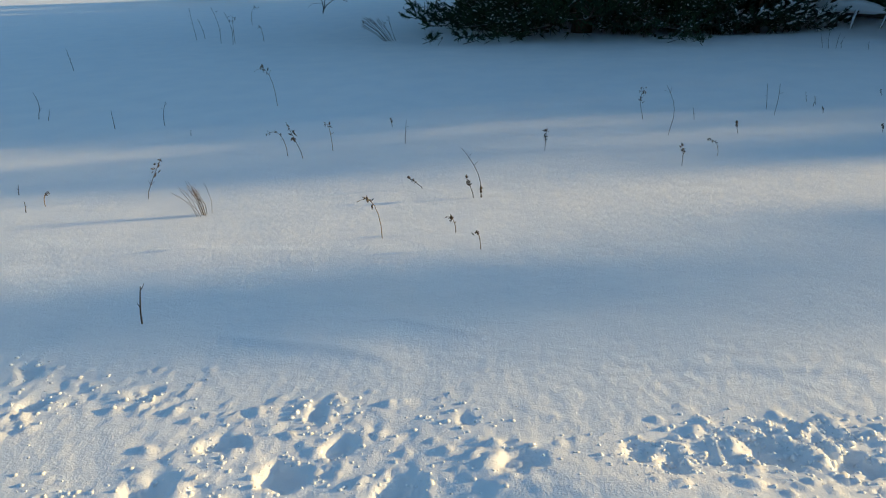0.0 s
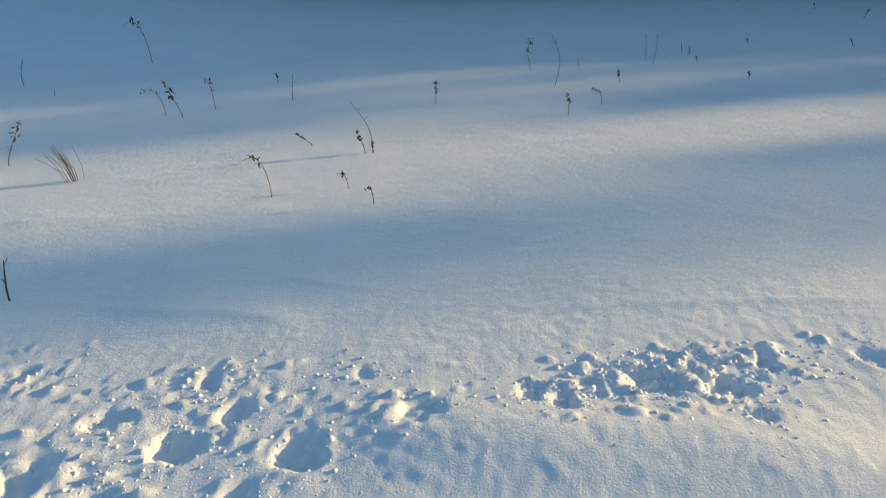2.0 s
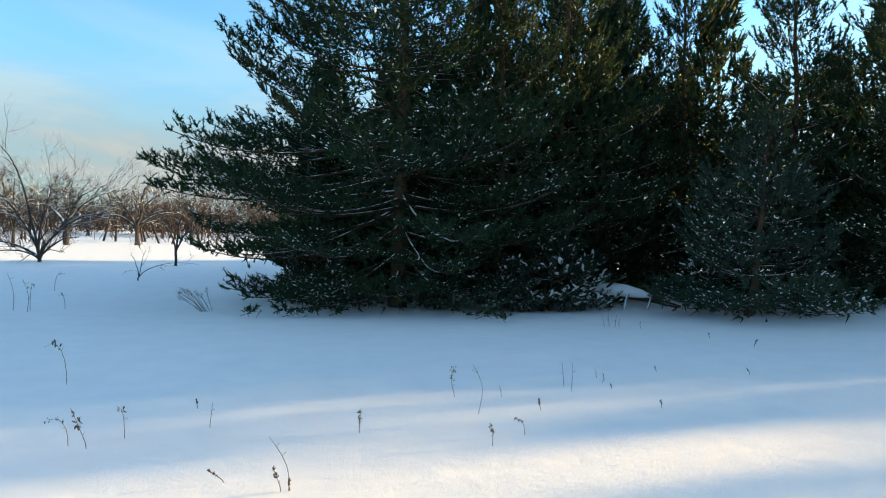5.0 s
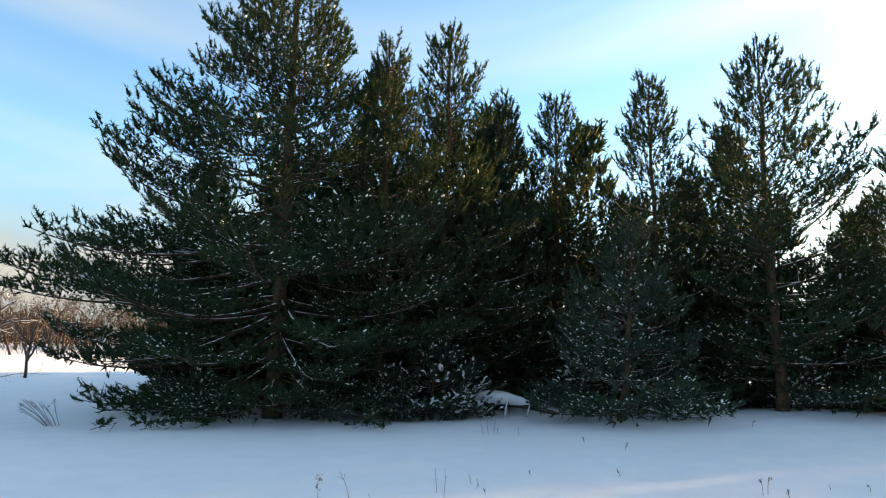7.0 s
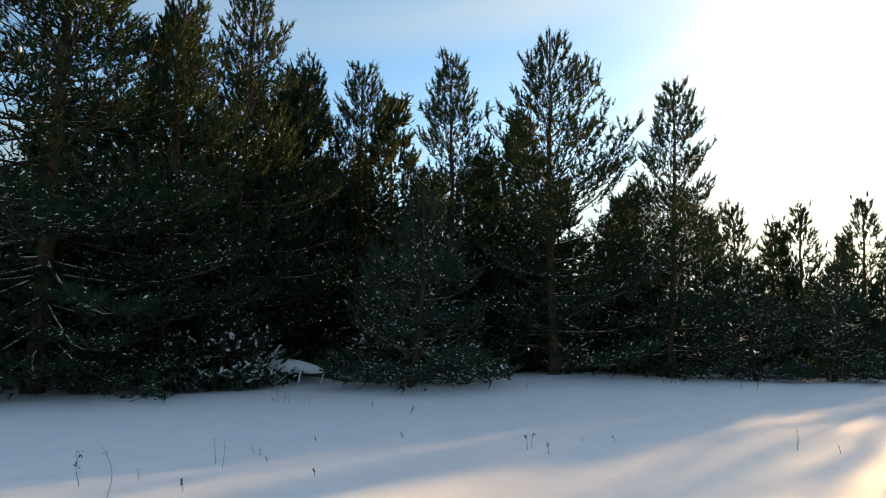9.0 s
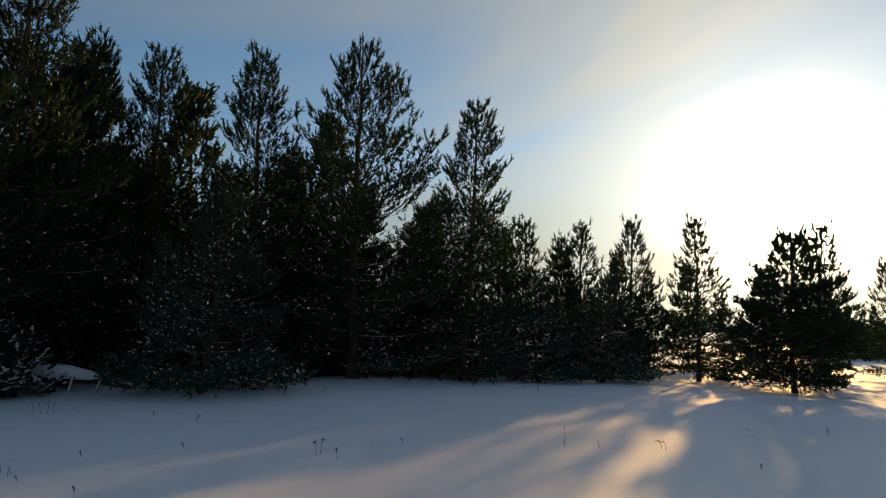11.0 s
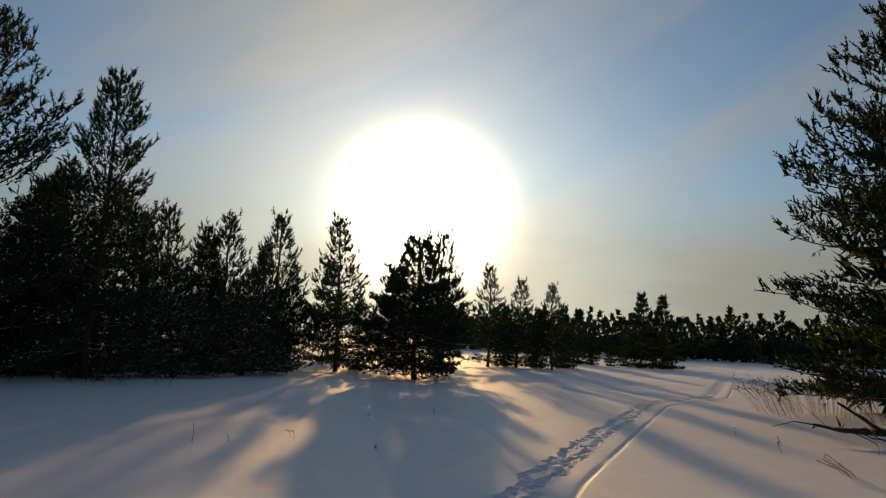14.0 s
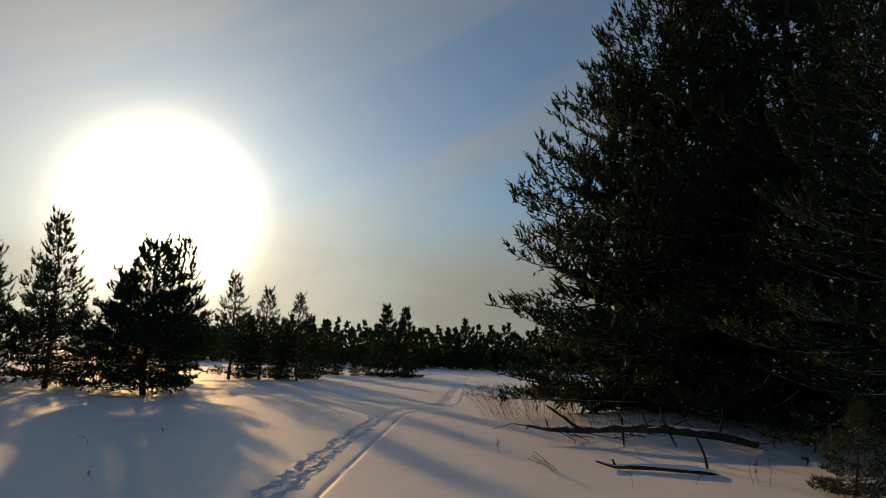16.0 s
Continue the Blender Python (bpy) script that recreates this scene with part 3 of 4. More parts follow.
def build_ground():
    """One sheet: a coarse grid out to the horizon, its cells cut finer where the snow is trodden."""
    xs = lines([(-2.1, 16.0, 0.1), (16.0, 24.0, 0.16), (24.0, 34, 0.4)])
    xs = np.concatenate([growing(-2.1, -2500, 0.1), xs, growing(34, 2500, 0.4)])
    ys = lines([(-7.5, 6.0, 0.1), (6.0, 18.0, 0.2)])
    ys = np.concatenate([growing(-7.5, -2500, 0.1), ys, growing(18, 2500, 0.2)])
    nx, ny = len(xs), len(ys)
    X, Y = np.meshgrid(xs, ys, indexing="ij")
    cx, cy = np.meshgrid((xs[1:] + xs[:-1]) / 2, (ys[1:] + ys[:-1]) / 2, indexing="ij")
    kind = np.zeros(cx.shape, int)
    tx, ty = trail(np.linspace(0, 1, 400))
    mid = np.interp(cx, tx, ty)
    kind[(cx > 5.6) & (cx < 22) & (np.abs(cy - mid + 0.15) < 0.75)] = 4
    kind[(cx >= 22) & (cx < 50) & (np.abs(cy - mid) < 0.8)] = 10
    kind[(cx > -2.1) & (cx < 2.2) & (cy > 0.8) & (cy < 2.45)] = 8
    V = [np.column_stack([X.ravel(), Y.ravel()])]
    i, j = np.nonzero(kind == 0)
    F = [np.stack([i * ny + j, (i + 1) * ny + j, (i + 1) * ny + j + 1, i * ny + j + 1], -1)]
    n = nx * ny
    for k in (4, 8, 10):
        i, j = np.nonzero(kind == k)
        u, v = np.meshgrid(np.arange(k + 1) / k, np.arange(k + 1) / k, indexing="ij")
        px = xs[i][:, None] + (xs[i + 1] - xs[i])[:, None] * u.ravel()[None]
        py = ys[j][:, None] + (ys[j + 1] - ys[j])[:, None] * v.ravel()[None]
        V.append(np.column_stack([px.ravel(), py.ravel()]))
        a, c = np.meshgrid(np.arange(k), np.arange(k), indexing="ij")
        q = np.stack([a * (k + 1) + c, (a + 1) * (k + 1) + c, (a + 1) * (k + 1) + c + 1, a * (k + 1) + c + 1], -1).reshape(-1, 4)
        F.append((n + np.arange(len(i))[:, None, None] * (k + 1) ** 2 + q[None]).reshape(-1, 4))
        n += len(px) * (k + 1) ** 2
    V, F = np.concatenate(V), np.concatenate(F)
    _, first, back = np.unique(np.round(V * 1e4).astype(np.int64), axis=0, return_index=True, return_inverse=True)
    V, F = V[first], back.ravel()[F]
    Z = ground_z(V[:, 0].copy(), V[:, 1].copy())
    # close the seam between coarse and fine cells
    i, j = np.nonzero(kind == 8)
    x0, x1, y0, y1 = xs[i.min()], xs[i.max() + 1], ys[j.min()], ys[j.max() + 1]
    inx, iny = (V[:, 0] > x0 - 0.001) & (V[:, 0] < x1 + 0.001), (V[:, 1] > y0 - 0.001) & (V[:, 1] < y1 + 0.001)
    for e in (y0, y1):
        m = inx & (np.abs(V[:, 1] - e) < 0.001)
        Z[m] = np.interp(V[m, 0], xs, ground_z(xs.copy(), np.full(nx, e)))
    for e in (x0, x1):
        m = iny & (np.abs(V[:, 0] - e) < 0.001)
        Z[m] = np.interp(V[m, 1], ys, ground_z(np.full(ny, e), ys.copy()))
    ob = new("ground", mesh_of("ground", np.column_stack([V, Z]), F, SNOW, True))
    tagged(ob, "deep white snow field with trampled patches and a ski trail", "snow", kind="structure")


build_ground()


def snow_crumbs():
    """Loose crumbs and clods kicked up round the trampled patches."""
    rs = np.random.RandomState(23)
    pos, size = [], []
    for px, py, r, depth in PRINTS:
        n = int(40 + 900 * r)
        t, q = rs.rand(n) * 6.283, r * (0.9 + 1.5 * np.abs(rs.randn(n)))
        pos.append(np.column_stack([px + q * np.cos(t) * 1.3, py + q * np.sin(t)]))
        size.append(0.0022 + 0.0085 * rs.rand(n) ** 3.0)
    n = 420
    pos.append(np.column_stack([1.02 + rs.randn(n) * 0.26, 1.64 + rs.randn(n) * 0.075]))
    size.append(0.003 + 0.011 * rs.rand(n) ** 2.6)
    pos, size = np.concatenate(pos), np.concatenate(size)
    keep = (pos[:, 1] > 1.1) & (np.abs(pos[:, 0]) < 2.1)
    pos, size = pos[keep], size[keep]
    z = ground_z(pos[:, 0].copy(), pos[:, 1].copy()) - size * 0.15
    v, f = lumps(rs, np.column_stack([pos, z]), rs.randn(len(pos), 3), 1.1, 0.95, 0.75)
    k = np.repeat(size, 8)[:, None]
    c = np.repeat(np.column_stack([pos, z]), 8, 0)
    ob = new("snow_crumbs", mesh_of("snow_crumbs", c + (v - c) * k, f, LOAD, True))
    tagged(ob, "loose white snow crumbs round trampled prints", "snow", kind="stuff")


snow_crumbs()


def gz(x, y):
    return float(ground_z(np.array([x]), np.array([y]), False)[0])


def stand(x, y, turn=0.0, scale=1.0, sink=0.0):
    return Matrix.LocRotScale((x, y, gz(x, y) - sink), Euler((0, 0, radians(turn))), (scale, scale, scale))


# ---- pines ----
EDGE, ROW, FAR = "pines at the field's edge", "young pines along the clearing", "pines far along the clearing"
big_pine = pine("pine_tree", "tall spreading pine with snow on its low boughs", EDGE, seed=11, height=10.8, reach=4.35, low=0.85, bulge=0.22, power=1.08, whorl=0.42, limbs=7, trunk=0.175, snow=0.5, bias=(160, 0.17), rise=-10, lift=36, gap=0.42, bare=0.38, uneven=0.11, skirt=0.70)
big_pine.matrix_basis = stand(2.75, 14.3, 20)
wide_pine = pine("pine_tree", "broad black-green pine with upswept boughs", EDGE, seed=21, height=12.6, reach=4.1, low=0.5, bulge=0.36, power=0.86, skirt=0.9, whorl=0.52, limbs=7, trunk=0.17, snow=0.16, bias=(160, 0.12), rise=-8, lift=38, needles=8, width=0.026, core=0.028, shoot=0.17, gap=0.50, bare=0.42, uneven=0.13)
wide_pine.matrix_basis = stand(14.9, -10.7, 254.5)
mid_pine = pine("pine_tree", "dense dark pine with a pointed top", EDGE, seed=12, height=9.5, reach=2.75, low=0.65, bulge=0.24, power=0.80, whorl=0.48, limbs=6, trunk=0.12, snow=0.30, rise=0, lift=44, gap=0.52)
mid_pine.matrix_basis = stand(6.7, 14.9, 0)
slim_pine = pine("pine_tree", "slim young pine with upright shoots", EDGE, seed=13, height=8.3, reach=2.2, low=0.3, bulge=0.34, power=0.70, whorl=0.46, limbs=5, trunk=0.085, snow=0.34, rise=4, lift=44, gap=0.5)
slim_pine.matrix_basis = stand(10.3, 15.6, 0, 1.02)
open_pine = pine("pine_tree", "pine with an open airy crown and bare stem", EDGE, seed=14, height=7.7, reach=2.35, low=0.5, bulge=0.50, power=0.58, whorl=0.46, limbs=5, trunk=0.11, snow=0.36, rise=6.0, lift=42, bias=(-40, 0.20), skirt=0.8, gap=0.46)
open_pine.matrix_basis = stand(12.32, 10.15, 0)
low_pine = pine("pine_tree", "low bushy pine heavy with snow", EDGE, seed=15, height=3.6, reach=1.75, low=0.10, bulge=0.20, power=0.80, whorl=0.34, limbs=6, trunk=0.06, snow=0.55, fill=8, mats=(PINE_BARK, LIMB_BARK, BLUE_NEEDLES), lean=(0.5, 0.2), gap=0.46, needles=9, width=0.020)
low_pine.matrix_basis = stand(8.5, 10.5, 0)
row_pine = pine("pine_tree", "young pine against the low sun", ROW, seed=16, height=5.6, reach=1.65, low=0.45, bulge=0.24, power=1.0, whorl=0.42, limbs=5, trunk=0.07, snow=0.12, needles=8, width=0.024, core=0.025, needle=0.078, shoot=0.16, gap=0.42, rise=2, lift=40, fill=7, twigs=False)
row_pine.matrix_basis = stand(25.4, 5.55, 0, 1.0)
bare_stem_pine = pine("pine_tree", "bushy young pine with a bare lower stem", ROW, seed=17, height=4.6, reach=1.85, low=0.45, bulge=0.30, power=0.66, whorl=0.30, limbs=7, trunk=0.08, snow=0.10, needles=8, width=0.026, core=0.026, needle=0.080, shoot=0.17, gap=0.38, rise=-4, lift=40, fill=18, bare=0.24)
bare_stem_pine.matrix_basis = stand(22.7, 2.25, 0)
back_pine = pine("pine_tree", "dark pine deep in the stand", "pines deep in the stand", seed=18, height=6.8, reach=2.0, low=0.4, bulge=0.22, power=0.9, whorl=0.62, limbs=5, trunk=0.09, snow=0.10, needles=4, needle=0.13, width=0.06, core=0.055, shoot=0.30, gap=0.86, fill=13, blade=(0.34, 0.11), twigs=False)
back_pine.matrix_basis = stand(7.4, 20.0, 0)

snowy_sapling = pine("pine_sapling", "pine sapling bowed under clumps of snow", "saplings under the pines", seed=19, height=1.25, reach=0.8, low=0.1, bulge=0.3, power=0.5, whorl=0.24, limbs=5, trunk=0.03, snow=1.3, lump=2.0, gap=0.30, mats=(PINE_BARK, LIMB_BARK, BLUE_NEEDLES))
snowy_sapling.matrix_basis = stand(5.75, 13.0, 0)

for src, spots in (
    (wide_pine, [(12.4, -12.4, 40, (0.95, 1.02))]),
    (mid_pine, [(4.85, 13.7, 200, 0.87), (7.9, -9.7, 310, 0.95), (9.5, -13.0, 160, 1.05)]),
    (slim_pine, [(9.0, 15.8, 120, 0.97), (11.0, 12.3, 60, 0.92), (14.6, 8.6, 300, 0.82)]),
    (open_pine, [(16.2, 10.6, 200, 0.66)]),
    (low_pine, [(13.6, 11.9, 200, 0.70), (15.6, 9.0, 30, 0.75), (17.6, 8.0, 130, 0.80), (6.85, -7.5, 250, 0.28), (19.8, 7.0, 330, 0.85), (1.0, 15.3, 10, 0.5)]),
    (snowy_sapling, [(6.4, 12.9, 120, 0.75), (4.9, 13.0, 210, 0.7), (1.3, 14.0, 60, 0.6), (3.4, 13.6, 200, 0.6), (9.3, 12.6, 300, 0.9), (12.9, 10.2, 30, 0.7), (14.4, 10.0, 90, 0.6)]),
    (row_pine, [(21.6, 10.5, 40, 0.93), (22.3, 9.7, 160, 0.85), (22.7, 8.8, 250, 0.93), (25.0, 8.0, 80, 1.0), (36.6, 0.0, 10, 0.93), (37.2, -1.5, 100, 0.83), (37.0, -3.4, 220, 0.79), (19.0, 10.6, 10, 0.95), (24.0, 7.0, 200, 0.62), (25.9, 1.95, 130, 0.95)]),
    (back_pine, [(10.0, 19.5, 50, 1.0), (12.5, 18.5, 100, 0.95), (15.0, 17.5, 150, 0.9), (17.5, 15.0, 200, 0.8), (20.0, 13.5, 250, 0.75), (4.5, 19.5, 300, 1.0), (1.5, 19.0, 10, 0.8), (1.4, 17.0, 40, 0.82), (3.3, 17.2, 200, 0.9), (14.2, 15.2, 70, 0.85),
                 (17.8, 12.2, 20, 0.75), (23.0, 12.0, 90, 0.75), (26.0, 11.0, 120, 0.7), (29.5, 10.0, 200, 0.72), (32.0, 7.5, 30, 0.68), (30.5, 4.2, 60, 0.62), (33.0, 2.2, 130, 0.6), (21.4, 8.6, 60, 0.42), (23.2, 7.0, 170, 0.40), (24.6, 9.4, 280, 0.45), (27.0, 5.0, 80, 0.4), (16.4, 11.6, 0, 0.6),
                 # those at y 21 to 31 are unseen, added to shade the left bank
                 (20.0, -14.0, 0, 1.3), (12.5, -13.5, 60, 1.2), (23.0, -17.5, 100, 1.2), (19.0, -17.5, 40, 1.4), (16.4, -10.4, 200, 1.35), (7.9, 17.2, 90, 1.15), (16.4, -13.0, 60, 1.75), (14.0, -13.6, 140, 1.85), (13.6, 13.8, 80, 0.85), (9.4, 17.4, 20, 1.22), (11.7, 15.9, 200, 1.12), (6.0, 17.4, 110, 1.3), (13.3, 12.3, 250, 0.95), (8.0, 15.6, 300, 1.05), (14.3, 11.7, 30, 0.72), (2.0, 21.6, 140, 0.9), (6.5, 22.2, 220, 0.95), (4.0, 23.5, 15, 0.95), (8.5, 24.5, 75, 1.0), (13.0, 25.0, 135, 0.9), (5.5, 26.8, 195, 1.0), (10.5, 27.5, 255, 0.95), (5.0, 29.4, 315, 0.9), (10.0, 30.6, 45, 1.0), (38.4, -0.9, 120, 0.48), (38.1, -2.6, 240, 0.46), (46.5, -10.0, 300, 0.70), (46.2, -11.4, 30, 0.68), (39.5, -4.2, 170, 0.5)]),
):
    for x, y, turn, k in spots:
        wide, tall = k if isinstance(k, tuple) else (k, k)
        copy_thing(src, stand(x, y, turn) @ Matrix.Diagonal((wide, wide, tall, 1)))
small = tagged(copy_thing(back_pine, stand(48.0, -6.1, 60, 0.52)), "small dark pine far along the clearing", group=FAR)
for x, y, turn, k in ((47.9, -7.0, 190, 0.56), (47.7, -8.2, 290, 0.50), (48.5, -9.2, 20, 0.5), (44.0, -4.4, 80, 0.5), (42.0, -2.6, 140, 0.55), (50.0, -12.6, 220, 0.55)):
    copy_thing(small, stand(x, y, turn, k))


# ---- far woods ----
def far_forest():
    rs = np.random.RandomState(31)
    vs, fs, n = [], [], 0
    for k in range(330):
        a = radians(-84 - 62 * (k + rs.rand()) / 330)
        d = 82 + 26 * rs.rand()
        x, y = -math.sin(a) * d, math.cos(a) * d
        h = 3.7 + 2.3 * rs.rand() ** 1.5
        m = 110
        u = rs.rand(m) ** 0.9
        u[:6] = np.linspace(0.9, 1.0, 6)
        u[6:50] = 0.45 * rs.rand(44)
        r = (1 - u) ** 0.9 * (1.2 + 0.5 * rs.rand()) * rs.rand(m) ** 0.4
        t = rs.rand(m) * 6.283
        pos = np.column_stack([x + r * np.cos(t), y + r * np.sin(t), gz(x, y) + u * h])
        way = np.column_stack([np.cos(t), np.sin(t), 0.9 + u * 2.0])
        way /= np.linalg.norm(way, axis=1)[:, None]
        v, f = brush(rs, pos, way, np.full(m, 0.2), 3, 0.44, 0.30)
        vs.append(v)
        fs.append(f + n)
        n += len(v)
    ob = new("far_forest", mesh_of("far_forest", np.concatenate(vs), np.concatenate(fs), NEEDLES))
    tagged(ob, "dark distant line of pines beyond the clearing", "forest", kind="stuff")


far_forest()


def bare_branches(t, rs, p, way, length, radius, depth, spread=0.55):
    """A limb that forks again and again, into the tubes t."""
    m = 3 if depth < 2 else 4
    pts = [p]
    w = way
    for k in range(m):
        w = unit(w + rs.randn(3) * 0.2 + np.array([0, 0, 0.06]))
        pts.append(pts[-1] + w * length / m)
    t.add(pts, np.linspace(radius, radius * 0.5, m + 1), 5 if radius > 0.03 else 3)
    if depth == 0:
        return
    for k in range(3 if depth > 1 else 4):
        i = rs.randint(1, m + 1)
        side = unit(w + rs.randn(3) * spread + np.array([0, 0, 0.12]))
        bare_branches(t, rs, pts[i], side, length * (0.5 + 0.25 * rs.rand()), radius * 0.5, depth - 1, spread)


def bare_tree(label, x, y, stems, seed, radius, bole=0.3, sprays=6, depth=2, name="bare_tree"):
    """A leafless tree. stems: how far each main stem reaches sideways along x and up; bole: height at which they part."""
    rs = np.random.RandomState(seed)
    ob = tagged(new(name), label, "bare tree", "bare trees by the open field")
    ob.matrix_basis = stand(x, y, 0)
    t, c = Tubes(), Tubes()
    fork = np.array([0.0, 0.0, bole])
    t.add([(0, 0, -0.2), (rs.randn() * 0.03, 0, bole * 0.5), fork], [radius * 1.5, radius * 1.25, radius * 1.1], 7)
    for dx, dz in stems:
        end = np.array([dx, rs.randn() * 0.35 * dz, dz])
        u = np.linspace(0, 1, 8)
        bow = fork + np.column_stack([u ** 1.5 * (end[0] - fork[0]), u ** 1.3 * (end[1] - fork[1]), u ** 0.85 * (end[2] - fork[2])])
        bow[:, 2] += np.sin(u * math.pi) * 0.10 * abs(dx) - np.sin(u * math.pi * 2) * 0.05 * dz
        bow[1:] += np.cumsum(rs.randn(7, 3) * 0.035 * dz / 2, 0) * 0.7
        r = radius * (1 - 0.75 * u)
        (t if abs(dx) < 0.3 * dz else c).add(bow, r, 6)
        ln = float(np.linalg.norm(end - fork))
        for k in range(sprays):
            q = 0.22 + 0.75 * (k + rs.rand()) / sprays
            p = np.array([np.interp(q, u, bow[:, j]) for j in range(3)])
            fw = unit(end - fork)
            side = unit(np.cross(fw, rs.randn(3)))
            bare_branches(c, rs, p, unit(fw * 0.75 + side * 0.75 + [0, 0, 0.12]), ln * (0.20 + 0.22 * (1 - q) + 0.08 * rs.rand()), radius * (0.5 - 0.3 * q), depth, 0.5)
    part("trunk", *t.get(), GREY_BARK, ob, smooth=True)
    tagged(part("crown", *c.get(), GREY_BARK, ob, "leafless twigs dusted with snow"), kind="stuff")
    return ob


bare_tree("spreading leafless tree with several snowy stems", -8.35, 28.6, [(-2.1, 3.0), (-1.1, 4.1), (-0.3, 3.2), (0.7, 2.6), (3.1, 3.2), (2.4, 1.9), (-2.6, 0.7), (-1.7, 0.35), (1.3, 1.1), (-0.8, 1.5)], 41, 0.058, bole=0.08, sprays=7, depth=3)
bare_tree("small leafless sapling on the snow bank", -3.25, 26.4, [(-0.5, 1.7), (0.25, 2.1), (0.7, 1.5)], 42, 0.04, bole=0.5, sprays=4, depth=1)
bare_tree("gnarled leafless tree in the open field", -8.7, 50.0, [(-1.6, 2.9), (0.2, 4.4), (1.7, 3.3), (-2.4, 2.0), (2.4, 2.3)], 43, 0.12, bole=1.1, sprays=6, depth=2)
bare_tree("thick leafless tree with a snow-laden bough", -12.8, 49.0, [(2.4, 1.9), (1.5, 3.6), (-0.4, 3.4), (-1.8, 2.6)], 44, 0.15, bole=1.0, sprays=5, depth=2)
for k, (x, y) in enumerate(((-18.6, 47.5), (-17.0, 46.0), (-16.2, 50.0), (-5.6, 54.0), (-22.5, 50.0))):
    bare_tree("slender leafless tree before the thicket", x, y, [(-1.4, 3.2), (0.1, 4.4), (1.3, 3.6), (2.0, 2.4)], 45 + k, 0.085, bole=0.8, sprays=5, depth=2)
bare_tree("leafless bush with one bent branch", -3.35, 19.8, [(1.5, 0.45), (-0.3, 0.75), (0.1, 0.9)], 47, 0.014, bole=0.1, sprays=3, depth=1)


def thicket():
    rs = np.random.RandomState(51)
    t = Tubes()
    for k in range(52):
        y = 56 + 30 * rs.rand()
        x = (-60 + 70 * rs.rand()) * y / 65
        for s in range(2):
            h = 2.6 + 4.6 * rs.rand() ** 1.5
            b = np.array([x + rs.randn() * 0.8, y + rs.randn() * 0.8, gz(x, y) - 0.1])
            way = unit(np.array([rs.randn() * 0.22, rs.randn() * 0.22, 1]))
            mid = b + way * h * 0.4
            t.add([b, mid], [0.09, 0.06], 4)
            for j in range(3):
                bare_branches(t, rs, mid - way * h * 0.1 * j, unit(way + rs.randn(3) * 0.45), h * 0.36, 0.045, 2, 0.5)
    for k in range(80):
        y = 54 + 30 * rs.rand()
        x = (-60 + 70 * rs.rand()) * y / 65
        for s in range(4):
            w = unit(np.array([rs.randn() * 0.4, rs.randn() * 0.4, 1]))
            b = np.array([x + rs.randn() * 0.8, y + rs.randn() * 0.8, gz(x, y) - 0.1])
            h = 1.2 + 1.6 * rs.rand()
            t.add([b, b + w * h], [0.03, 0.012], 3)
            for j in range(5):
                p = b + w * h * (0.25 + 0.7 * rs.rand())
                t.add([p, p + unit(w + rs.randn(3) * 0.6) * (0.3 + 0.5 * rs.rand())], [0.02, 0.008], 3)
    ob = new("thicket", mesh_of("thicket", *t.get(), THICKET))
    tagged(ob, "brown leafless thicket beyond the snow field", "thicket", kind="stuff")


thicket()


def brown_wood():
    rs = np.random.RandomState(53)
    vs, fs, n = [], [], 0
    for k in range(190):
        y = 78 + 26 * rs.rand()
        x = (-62 + 74 * (k + rs.rand()) / 190) * y / 65
        h = 2.6 + 4.6 * rs.rand() ** 1.6
        m = 120
        u = rs.rand(m)
        t = rs.rand(m) * 6.283
        r = 2.3 * np.clip(1.15 - u, 0.2, 1) ** 0.5 * rs.rand(m) ** 0.5
        pos = np.column_stack([x + r * np.cos(t), y + r * np.sin(t), gz(x, y) + u * h * 0.9])
        way = np.column_stack([np.cos(t) * 0.5, np.sin(t) * 0.5, np.ones(m)])
        way /= np.linalg.norm(way, axis=1)[:, None]
        v, f = brush(rs, pos, way, np.full(m, 0.4), 3, 1.0, 0.06)
        vs.append(v)
        fs.append(f + n)
        n += len(v)
    ob = new("brown_wood", mesh_of("brown_wood", np.concatenate(vs), np.concatenate(fs), THICKET))
    tagged(ob, "dense brown leafless wood on the horizon", "wood", kind="stuff")


brown_wood()


